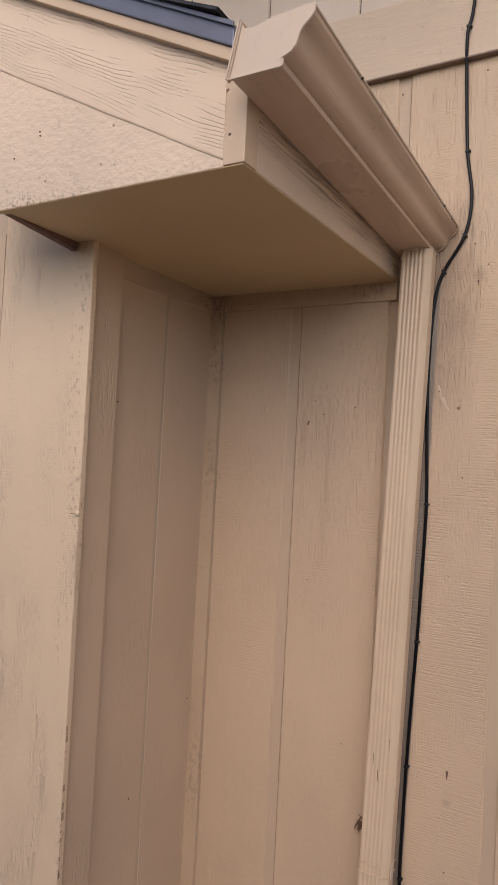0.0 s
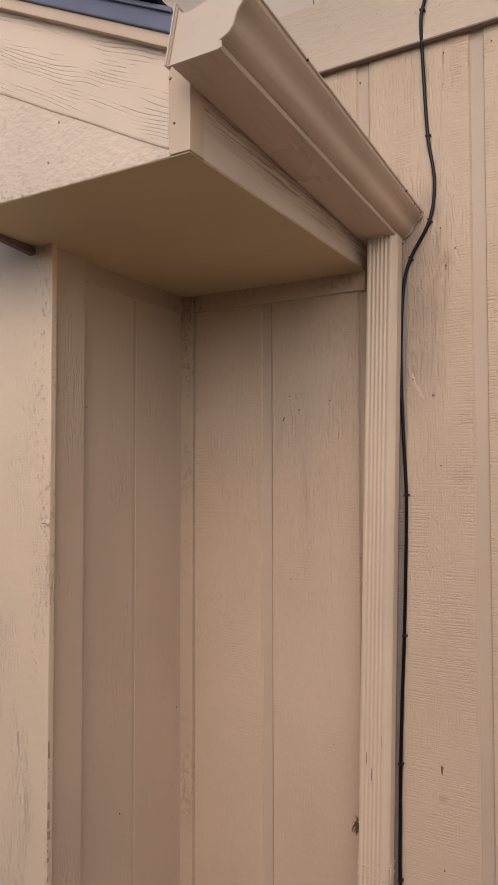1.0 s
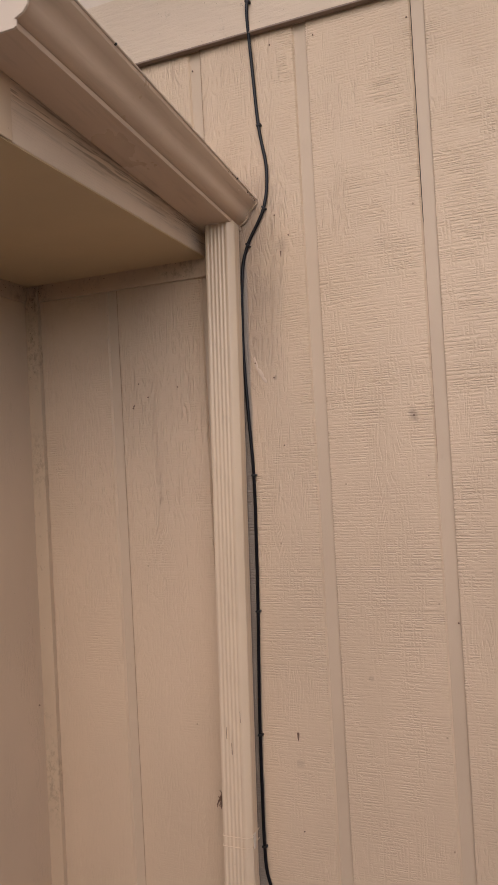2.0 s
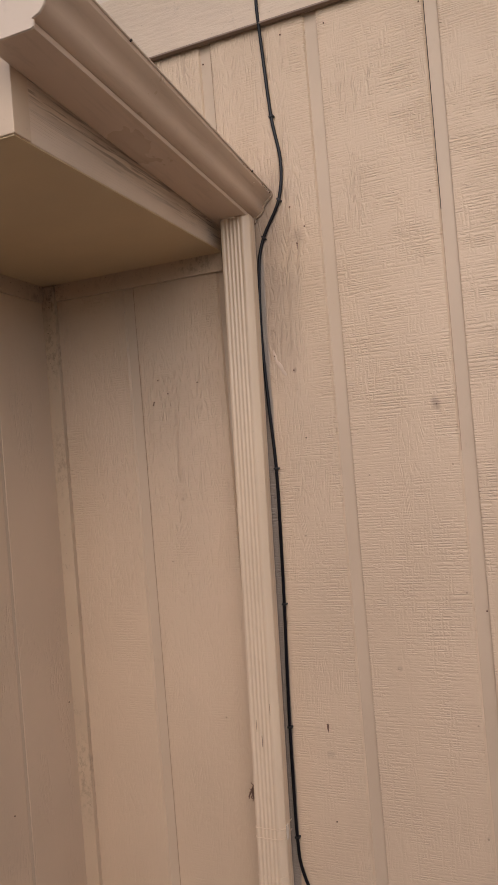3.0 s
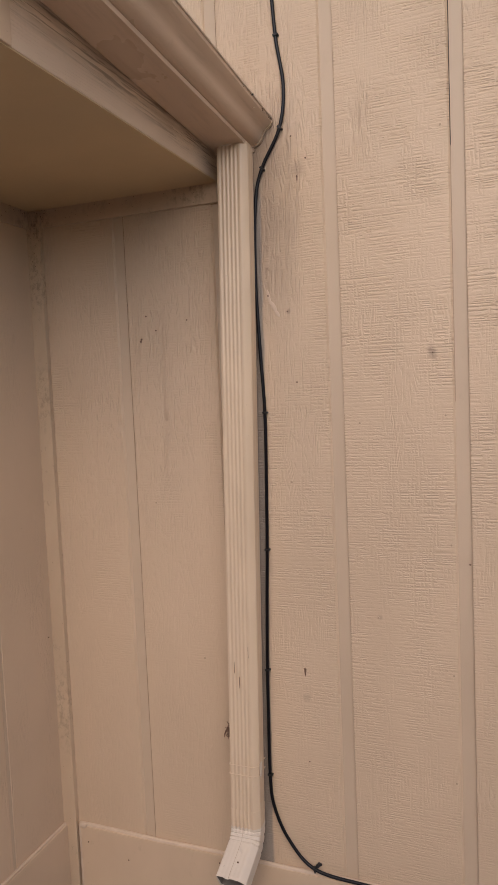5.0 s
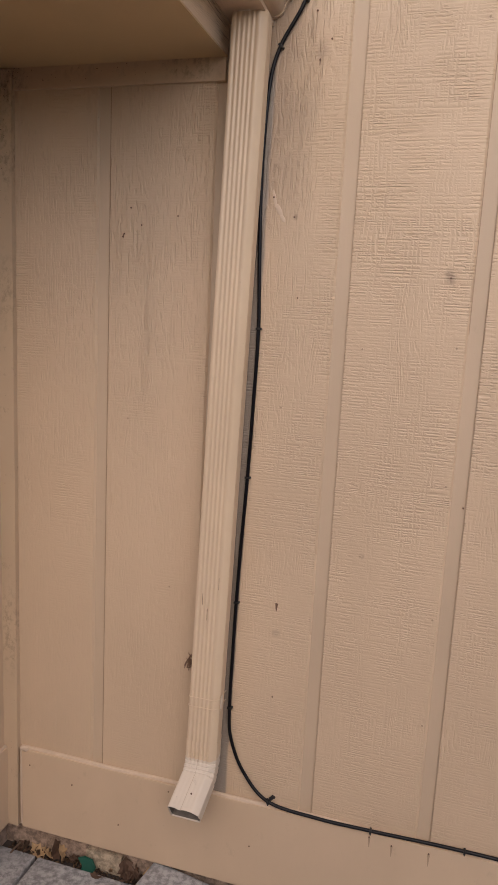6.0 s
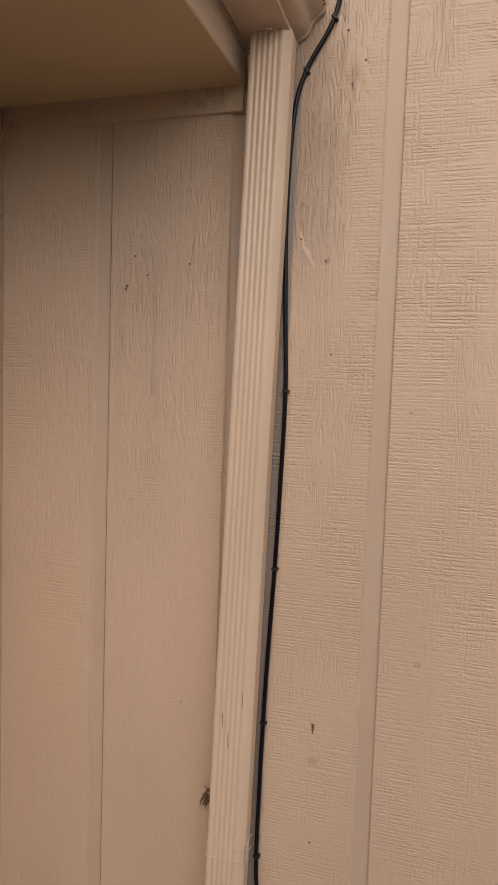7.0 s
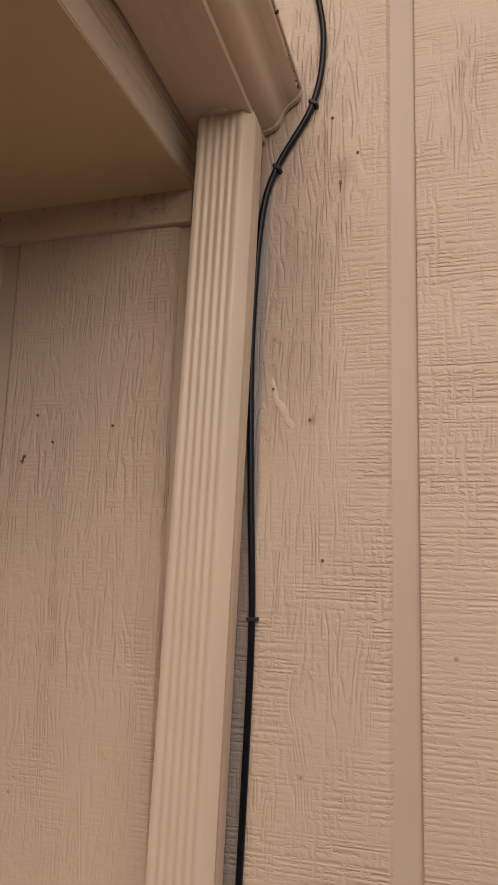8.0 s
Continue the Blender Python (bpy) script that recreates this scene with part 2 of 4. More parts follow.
def plain(name, base, rough, metal=0.0, scale=40.0, vary=0.15, depth=0.0004):
    n = Nodes(name)
    f = n.noise(n.scaled(scale, scale, scale), detail=4)
    colour = n.mix(f, tuple(c * (1 - vary) for c in base), tuple(c * (1 + vary) for c in base))
    return n.done(colour, rough, n.noise(n.scaled(scale * 6, scale * 6, scale * 6), detail=2), depth, metal=metal)


def stone(name, base):
    n = Nodes(name)
    info = n.add("ShaderNodeObjectInfo").outputs["Random"]
    f = n.noise(n.scaled(60, 60, 60), detail=6, rough=0.7)
    big = n.noise(n.scaled(5, 5, 5), detail=4)
    colour = n.mix(n.step(f, 0.36, 0.64), tuple(c * 0.55 for c in base), tuple(c * 1.3 for c in base))
    colour = n.mix(n.math("MULTIPLY", n.step(big, 0.45, 0.7), 0.4), colour, tuple(c * 0.5 for c in base))
    colour = n.mix(n.math("MULTIPLY", info, 0.25), colour, tuple(c * 0.75 for c in base))
    return n.done(colour, 0.85, f, 0.002)


def islands(name, dark, light):
    """Loose scraps, each of its own shade."""
    n = Nodes(name)
    shade = n.add("ShaderNodeNewGeometry").outputs["Random Per Island"]
    f = n.noise(n.scaled(200, 200, 200), detail=3)
    colour = n.mix(n.math("MULTIPLY", n.math("POWER", shade, 2.0), n.math("ADD", f, 0.4)), dark, light)
    return n.done(colour, 0.8, f, 0.0006)


MAT = {
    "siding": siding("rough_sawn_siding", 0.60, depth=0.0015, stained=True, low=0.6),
    "siding_alcove": siding("embossed_siding", 0.40, depth=0.0015, low=0.30, dent_dark=0.06),
    "siding_side": siding("upright_grain_siding", 0.20, depth=0.0006, patchy=True),
    # paler than PAINT to stand in for stronger sky light up here
    "siding_upper": smooth_paint("lit_upper_siding_paint", base=(0.67, 0.56, 0.455), dirt=0.25, depth=0.0012),
    "groove": smooth_paint("groove_paint", base=(0.54, 0.415, 0.29), dirt=0.08),
    "trim": smooth_paint("trim_paint", dirt=0.3, depth=0.0012),
    "grimy": smooth_paint("grimy_trim_paint", base=(0.55, 0.415, 0.28), dirt=0.42, depth=0.0012, stretch=(25, 25, 12), webs=True),
    # pier base above PAINT in place of extra light; the flaking is wear
    "pier": siding("lit_pier_paint", 0.12, depth=0.0020, patchy=True, base=(0.72, 0.555, 0.375), flaking=True),
    "skirt": smooth_paint("skirt_paint", dirt=0.12, depth=0.0006),
    # yellower than PAINT, so the warm bounce light sits in the colour
    "soffit": smooth_paint("bounce_lit_soffit_paint", base=(0.57, 0.42, 0.232), dirt=0.05, depth=0.0003),
    # fascia base lightened to make up for side light it lacks
    "fascia": wood_paint("lit_fascia_paint", (0, 0, 90), dirt=0.25, cracks=0.14, depth=0.0004, base=(0.67, 0.525, 0.38), lines_scale=150.0, swirls=5.0, rot=True),
    # rake and gable bases raised: brighter front light put into the paint
    "rake": wood_paint("lit_rake_paint", (0, -27, 0), dirt=0.16, cracks=0.26, depth=0.0009, base=(0.70, 0.55, 0.40), lines_scale=140.0, swirls=9.0),
    "gable": smooth_paint("lit_gable_paint", base=(0.70, 0.55, 0.40), dirt=0.30, depth=0.0034, stretch=(55, 55, 80), mould=True),
    "side_board": siding("side_board_paint", 0.15, depth=0.0012, patchy=True),
    "band": smooth_paint("band_paint", base=(0.635, 0.50, 0.365), dirt=0.40, depth=0.0036, stretch=(18, 18, 75)),
    "cap": smooth_paint("cap_enamel", base=(0.60, 0.48, 0.36), dirt=0.14, depth=0.0002, rough=0.34),
    "gutter": smooth_paint("gutter_enamel", base=(0.585, 0.43, 0.30), dirt=0.10, depth=0.0002, rough=0.28, streaks=True),
    "pipe": smooth_paint("pipe_enamel", base=(0.655, 0.505, 0.345), dirt=0.10, depth=0.0002, rough=0.34),
    "elbow": smooth_paint("elbow_enamel", base=(0.66, 0.57, 0.46), dirt=0.30, depth=0.0003, rough=0.38),
    "inside": plain("pipe_inside", (0.17, 0.145, 0.12), 0.8, scale=90, vary=0.5),
    "cable": plain("cable_sheath", (0.004, 0.004, 0.006), 0.58, scale=60),
    "clip": plain("clip_plastic", (0.008, 0.008, 0.009), 0.5),
    "drip": plain("drip_edge_metal", (0.15, 0.155, 0.195), 0.38, metal=0.2, scale=12),
    "shingle": stone("asphalt_shingle", (0.035, 0.035, 0.04)),
    "rust": plain("rusty_nail", (0.15, 0.085, 0.052), 0.8, scale=300),
    "nail": plain("painted_nail", (0.40, 0.29, 0.19), 0.6, scale=300),
    "gap": plain("joint_gap", (0.04, 0.03, 0.022), 0.9),
    "flash": plain("flashing_metal", (0.24, 0.17, 0.125), 0.6),
    "seam": plain("joint_and_shade_brown", (0.38, 0.27, 0.18), 0.9),
    "caulk": plain("caulk", (0.60, 0.47, 0.35), 0.55, scale=30),
    "paver": stone("concrete_paver", (0.36, 0.355, 0.35)),
    "concrete": stone("foundation_concrete", (0.44, 0.32, 0.24)),
    # warm brown, so the added wall bounces warm light
    "block_brown": plain("light_block_brown", (0.40, 0.26, 0.17), 0.8, scale=8, vary=0.3),
    "soil": stone("dark_soil", (0.055, 0.045, 0.038)),
    "leaf": plain("dry_leaf", (0.50, 0.33, 0.17), 0.7, scale=60, vary=0.35),
    "leaf_dark": plain("old_leaf", (0.12, 0.07, 0.045), 0.8, scale=60, vary=0.35),
    "twig": plain("twig_bark", (0.14, 0.09, 0.06), 0.8, scale=80, vary=0.3),
    "bare": plain("brown_wood", (0.20, 0.115, 0.085), 0.8, scale=50, vary=0.3),
    "green": plain("green_plastic", (0.012, 0.09, 0.06), 0.35, scale=30),
    "patch": stone("mortar", (0.46, 0.37, 0.26)),
    "crumbs": islands("leaf_crumbs", (0.06, 0.038, 0.026), (0.36, 0.23, 0.13)),
    "door": smooth_paint("door_paint", base=(0.40, 0.28, 0.18), dirt=0.1),
}


sheath = MAT["cable"].node_tree.nodes["Principled BSDF"].inputs
sheath["Specular IOR Level"].default_value, sheath["Roughness"].default_value = 0.26, 0.30


# ---- mesh helpers ----
def part(name, bm, material, parent=None, label=""):
    """Links a bmesh as one mesh object, under a thing or a part."""
    bmesh.ops.recalc_face_normals(bm, faces=bm.faces[:])
    mesh = bpy.data.meshes.new(name)
    bm.to_mesh(mesh)
    bm.free()
    mesh.materials.append(MAT[material])
    ob = new(name, mesh)
    if parent:
        ob.parent = parent
        ob.matrix_parent_inverse = Matrix.Translation(parent.location).inverted()
    return tagged(ob, label)


def piece(name, mesh, parent, at=(0, 0, 0), turn=(0, 0, 0)):
    """One more object on a mesh that alike pieces share."""
    ob = new(name, mesh)
    ob.parent = parent
    ob.matrix_basis = pose(*at, *turn)
    return ob


def thing(name, at, label, category, group=""):
    ob = new(name)
    ob.empty_display_size = 0.05
    ob.location = at
    return tagged(ob, label, category, group)


def smooth(ob, degrees=35):
    ob.data.polygons.foreach_set("use_smooth", [True] * len(ob.data.polygons))
    ob.data.set_sharp_from_angle(angle=radians(degrees))
    return ob


def box(x0, x1, y0, y1, z0, z1, bevel=0.0015, bm=None):
    """A box with softened edges."""
    own = bmesh.new()
    m = Matrix.LocRotScale(((x0 + x1) / 2, (y0 + y1) / 2, (z0 + z1) / 2), None, (x1 - x0, y1 - y0, z1 - z0))
    bmesh.ops.create_cube(own, size=1.0, matrix=m)
    if bevel:
        bmesh.ops.bevel(own, geom=own.edges[:], offset=bevel, segments=2, profile=0.6, affect="EDGES", clamp_overlap=True)
    if bm is None:
        return own
    spare = bpy.data.meshes.new("spare")
    own.to_mesh(spare)
    own.free()
    bm.from_mesh(spare)
    bpy.data.meshes.remove(spare)
    return bm


def prism(outline, y0, y1, bevel=0.0015):
    """A solid from an outline in x and z, between two depths."""
    bm = bmesh.new()
    f = bm.faces.new([bm.verts.new((x, y0, z)) for x, z in outline])
    out = bmesh.ops.extrude_face_region(bm, geom=[f])
    bmesh.ops.translate(bm, vec=(0, y1 - y0, 0), verts=[v for v in out["geom"] if isinstance(v, bmesh.types.BMVert)])
    if bevel:
        bmesh.ops.bevel(bm, geom=bm.edges[:], offset=bevel, segments=2, profile=0.6, affect="EDGES", clamp_overlap=True)
    return bm


def loft(rings, closed=True, cap0=False, cap1=False, bm=None):
    """A skin over rings of points."""
    bm = bm or bmesh.new()
    rows = [[bm.verts.new(p) for p in ring] for ring in rings]
    n = len(rows[0])
    for a, b in zip(rows, rows[1:]):
        for k in range(n if closed else n - 1):
            bm.faces.new((a[k], a[(k + 1) % n], b[(k + 1) % n], b[k]))
    if cap0:
        bm.faces.new(rows[0])
    if cap1:
        bm.faces.new(rows[-1])
    return bm


def tube(points, radius, sides=10, bm=None):
    """A round cord along points."""
    rings = []
    for k, p in enumerate(points):
        p = Vector(p)
        way = (Vector(points[min(k + 1, len(points) - 1)]) - Vector(points[max(k - 1, 0)])).normalized()
        a = way.cross(Vector((0, 1, 0.01))).normalized()
        b = way.cross(a).normalized()
        r = radius[k] if isinstance(radius, list) else radius
        rings.append([p + r * (math.cos(2 * math.pi * i / sides) * a + math.sin(2 * math.pi * i / sides) * b) for i in range(sides)])
    return loft(rings, True, True, True, bm)


def glide(points, steps=8):
    """A smooth line through a few points (Catmull-Rom)."""
    pts = [Vector(p) for p in points]
    pts = [pts[0] * 2 - pts[1], *pts, pts[-1] * 2 - pts[-2]]
    line = []
    for a, b, c, d in zip(pts, pts[1:], pts[2:], pts[3:]):
        for i in range(steps):
            t = i / steps
            line.append(0.5 * (2 * b + (c - a) * t + (2 * a - 5 * b + 4 * c - d) * t * t + (3 * b - a - 3 * c + d) * t ** 3))
    return line + [pts[-2]]


def upright_board(width, depth, z0, z1, along="x", bevel=0.002):
    """The shared mesh of siding boards, its near lower edge at the origin."""
    if along == "x":
        edge = [(0, depth), (0, 0.002), (0.001, 0.0004), (0.003, 0), (width - 0.0052, 0), (width - 0.0045, 0.0003), (width, 0.0058), (width, depth)]
        bm = loft([[(x, y, z) for x, y in edge] for z in (z0, z1)], True, True, True)
    else:
        bm = box(-depth, 0, 0, width, z0, z1, bevel)
    bmesh.ops.recalc_face_normals(bm, faces=bm.faces[:])
    mesh = bpy.data.meshes.new("siding_board")
    bm.to_mesh(mesh)
    bm.free()
    return mesh


# ---- the setting ----
PITCH, GROOVE = 0.305, 0.033
SKIRT_TOP, SKIRT_LOW, GROUND = 0.228, -0.032, -0.105
SOFFIT, BAND, BAND_TOP = 2.100, 2.685, 2.888
SIDE_X, PIER_Y = -0.925, -0.603
EAVE_Y = -0.834

ground = part("ground", box(-300, 300, -300, 300, -0.6, -0.155, 0), "soil")
tagged(ground, "dark bare soil with old leaves", kind="structure")

wall_north = part("wall_north", box(-4.5, 4.0, 0.0060, 0.20, -0.030, 3.78, 0), "groove")
tagged(wall_north, "beige painted grooved hardboard siding wall", kind="structure")
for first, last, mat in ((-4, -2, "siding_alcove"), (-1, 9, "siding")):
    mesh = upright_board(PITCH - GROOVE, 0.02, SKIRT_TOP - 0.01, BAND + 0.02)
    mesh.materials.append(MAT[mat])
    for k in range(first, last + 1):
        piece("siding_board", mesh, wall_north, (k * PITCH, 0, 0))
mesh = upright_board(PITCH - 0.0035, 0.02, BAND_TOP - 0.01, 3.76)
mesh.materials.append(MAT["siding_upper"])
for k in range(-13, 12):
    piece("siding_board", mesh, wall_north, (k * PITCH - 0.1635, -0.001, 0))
    part("joint_and_shade_line", box(k * PITCH - 0.1670, k * PITCH - 0.1635, 0.0030, 0.008, BAND_TOP, 3.76, 0), "gap", wall_north)
# brown strips paint the shade line along two grooves' right edges
for k in (-2, -1):
    part("joint_and_shade_line", box(k * PITCH - 0.0014, k * PITCH - 0.0001, 0.0010, 0.008, SKIRT_TOP, BAND, 0), "seam", wall_north)
part("panel_joint", box(PITCH - GROOVE + 0.0002, PITCH - GROOVE + 0.002, 0.0052, 0.008, 2.10, BAND, 0), "gap", wall_north, "dark open joint between siding panels")
part("panel_joint", box(PITCH - GROOVE + 0.0002, PITCH - GROOVE + 0.0016, 0.0052, 0.008, 1.5, 2.0995, 0), "seam", wall_north)

band = part("trim_band", box(-4.5, 4.0, -0.019, 0.012, BAND, BAND_TOP, 0.002), "band")
tagged(band, "beige painted horizontal band board with rough grain", kind="structure")
part("flashing", box(-4.5, 4.0, -0.021, -0.004, BAND - 0.005, BAND - 0.0005, 0.0005), "flash", band, "dark metal flashing lip")

skirt = part("baseboard_north", box(-0.868, 4.0, -0.013, 0.012, SKIRT_LOW, SKIRT_TOP, 0.003), "skirt")
tagged(skirt, "beige painted skirt board with caulked top edge", kind="structure")
part("caulk_bead", tube(glide([(-0.866 + 0.1 * k, -0.004 + 0.002 * math.sin(k * 1.7), SKIRT_TOP + 0.001) for k in range(24)], 4), 0.006, 8), "caulk", skirt, "pale caulk bead")
part("caulk_joint", box(-0.873, -0.866, -0.014, 0.0, SKIRT_LOW + 0.01, SKIRT_TOP + 0.006, 0.002), "caulk", skirt, "pale caulked joint")

bm = bmesh.new()
bmesh.ops.create_icosphere(bm, subdivisions=2, radius=1, matrix=Matrix.Translation((-0.860, -0.011, SKIRT_TOP + 0.001)) @ Matrix.Diagonal((0.016, 0.006, 0.009, 1)))
for v in bm.verts:
    v.co += 0.003 * noise.noise_vector(v.co * 90)
smooth(part("caulk_blob", bm, "caulk", skirt, "lump of pale caulk at the corner"), 80)
foundation = part("wall_foundation", box(-4.5, 4.0, 0.022, 0.20, -0.55, -0.031, 0.002), "concrete")
tagged(foundation, "pinkish concrete foundation under the skirt board", kind="structure")

wall_east = part("wall_east", box(-1.02, SIDE_X - 0.0014, PIER_Y + 0.02, 0.009, -0.030, 2.60, 0), "groove")
tagged(wall_east, "beige grooved side wall of the bump-out", kind="structure")
for y0, y1 in ((-0.475, -0.249), (-0.237, 0.0)):
    mesh = upright_board(y1 - y0, 0.02, SKIRT_TOP - 0.01, SOFFIT + 0.05, "y")
    mesh.materials.append(MAT["siding_side"])
    piece("siding_board", mesh, wall_east, (SIDE_X, y0, 0))
skirt_e = part("baseboard_east", box(SIDE_X - 0.02, SIDE_X + 0.012, -0.468, -0.014, SKIRT_LOW, SKIRT_TOP - 0.004, 0.003), "skirt")
tagged(skirt_e, "beige painted skirt board on the bump-out", kind="structure")
part("caulk_bead", tube([(SIDE_X + 0.004, -0.467, SKIRT_TOP - 0.003), (SIDE_X + 0.004, -0.24, SKIRT_TOP - 0.001), (SIDE_X + 0.004, -0.015, SKIRT_TOP - 0.003)], 0.005, 8), "caulk", skirt_e, "pale caulk bead")
part("wall_east_footing", box(-1.02, SIDE_X - 0.02, -0.58, 0.02, -0.55, -0.031, 0), "concrete", wall_east, "dark stained concrete footing")

corner = part("trim_inside_corner", box(SIDE_X - 0.008, -0.880, -0.016, 0.012, SKIRT_LOW - 0.0, SOFFIT - 0.006, 0.002), "grimy")
tagged(corner, "dirty beige batten in the inside corner", kind="structure")
board = part("trim_corner_board", box(SIDE_X - 0.02, -0.902, PIER_Y + 0.0165, -0.472, SKIRT_LOW, SOFFIT - 0.003, 0.002), "side_board")
tagged(board, "beige painted rough corner board on the side face", kind="structure")
pier = part("trim_pier_board", box(-1.201, -0.886, PIER_Y, PIER_Y + 0.018, SKIRT_LOW, 2.45, 0.003), "pier")
tagged(pier, "wide beige corner board with chipped worn edge", kind="structure")
wall_front = part("wall_front", box(-3.6, -0.945, PIER_Y + 0.0185, PIER_Y + 0.10, 2.12, 2.30, 0), "groove")
tagged(wall_front, "beige front wall of the bump-out", kind="structure")
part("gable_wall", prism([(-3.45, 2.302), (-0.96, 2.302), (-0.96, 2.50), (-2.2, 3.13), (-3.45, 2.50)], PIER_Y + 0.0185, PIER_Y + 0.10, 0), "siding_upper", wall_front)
part("jamb_wall", box(-1.256, -1.03, PIER_Y + 0.0185, -0.50, SKIRT_LOW, 2.119, 0), "groove", wall_front)
part("side_wall", box(-3.6, -2.20, PIER_Y + 0.0185, -0.50, SKIRT_LOW, 2.119, 0), "groove", wall_front)
part("joint", box(-1.207, -1.2012, PIER_Y + 0.012, PIER_Y + 0.0183, SKIRT_LOW, 2.118, 0), "gap", wall_front, "dark open joint beside the corner board")
casing = part("trim_door_casing", box(-1.258, -1.2073, PIER_Y + 0.004, PIER_Y + 0.0184, SKIRT_LOW, 2.15, 0.002), "trim")
tagged(casing, "beige painted door casing", kind="structure")
part("head_casing", box(-2.30, -1.2582, PIER_Y + 0.004, PIER_Y + 0.0184, 2.10, 2.15, 0.002), "trim", casing)
door = part("door_1", box(-2.199, -1.257, -0.55, -0.508, SKIRT_LOW, 2.1, 0.002), "door")
tagged(door, "closed beige door set back in the bump-out", kind="structure")

frieze = part("trim_frieze_north", box(-0.879, -0.318, -0.009, 0.012, 2.046, SOFFIT - 0.0004, 0.002), "grimy")
tagged(frieze, "dirty beige frieze board under the soffit", kind="structure")
frieze_e = part("trim_frieze_east", box(SIDE_X - 0.012, SIDE_X + 0.008, -0.471, -0.017, 2.046, SOFFIT - 0.0004, 0.002), "grimy")
tagged(frieze_e, "dirty beige frieze board under the soffit", kind="structure")


# unseen plain walls close the house; an added roof slab shades the upper wall
for name, dims in (("wall_back", (-4.5, 4.0, 4.0, 4.2, -0.5, 3.78)), ("wall_left", (-4.5, -4.3, 0.2005, 3.9995, -0.5, 3.78)), ("wall_right", (3.8, 4.0, 0.2005, 3.9995, -0.5, 3.78))):
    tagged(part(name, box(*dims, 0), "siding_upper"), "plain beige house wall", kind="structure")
eave = part("roof", prism([(-4.7, 3.781), (4.2, 3.781), (4.2, 3.90), (-4.7, 3.90)], -1.03, 4.5, 0.004), "soffit")
tagged(eave, "unseen beige roof slab added to shade the upper wall", kind="structure")

# added unseen wall closes the place behind the camera and blocks low light
light_block = part("light_block_south", box(-9, 9, -4.3, -4.15, -0.6, 2.25, 0), "block_brown")
tagged(light_block, "unseen plain brown wall added to block low light", kind="structure")


# ---- bump-out roof ----
SLOPE = 0.507


def rake_z(x):
    """Top of the rake board."""
    return 2.293 + SLOPE * (-0.369 - x)


def eave_x(y):
    """Outer face of the fascia, which runs slightly askew."""
    return -0.314 + 0.017 * y / 0.84


RIDGE = -2.2
roof = thing("entry_roof", (-1.2, -0.4, SOFFIT), "small gabled entry roof with beige wood eaves and dark shingles", "roof")


def skewed(bm):
    for v in bm.verts:
        v.co.x += eave_x(v.co.y)
    return bm


part("soffit", skewed(box(-0.626, -0.0015, EAVE_Y + 0.0015, -0.004, SOFFIT - 0.0032, SOFFIT + 0.012, 0)), "soffit", roof, "smooth beige soffit panel")
strip = box(-0.958, -0.940, EAVE_Y + 0.017, PIER_Y - 0.001, SOFFIT - 0.024, SOFFIT + 0.03, 0.0012)
for v in strip.verts:
    if v.co.z < SOFFIT - 0.01 and v.co.y < -0.7:
        v.co.z = SOFFIT - 0.003
# darker and browner than the boards beside it
part("soffit_strip", strip, "bare", roof, "dark brown wood wedge at the soffit's end")
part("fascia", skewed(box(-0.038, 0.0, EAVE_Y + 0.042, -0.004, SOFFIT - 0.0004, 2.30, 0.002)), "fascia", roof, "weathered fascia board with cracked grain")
part("fascia_end", skewed(box(-0.041, 0.0025, EAVE_Y - 0.002, EAVE_Y + 0.0415, SOFFIT - 0.0004, 2.31, 0.002)), "trim", roof, "smooth end block of the fascia")
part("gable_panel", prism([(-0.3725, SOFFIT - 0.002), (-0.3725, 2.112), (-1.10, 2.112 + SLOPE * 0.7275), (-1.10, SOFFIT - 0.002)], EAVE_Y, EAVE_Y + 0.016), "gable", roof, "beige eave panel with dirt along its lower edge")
part("filled_joint", tube([(x, EAVE_Y - 0.0005, rake_z(x) - 0.1835 + 0.0006 * math.sin(x * 31)) for x in [-1.082 + 0.059 * k for k in range(13)]], 0.0019, 8), "gable", roof, "paint-filled joint under the rake board")
part("filled_joint", tube([(-0.3716, EAVE_Y - 0.0002, z) for z in (SOFFIT + 0.004, 2.20, 2.285)], 0.0019, 8), "trim", roof)
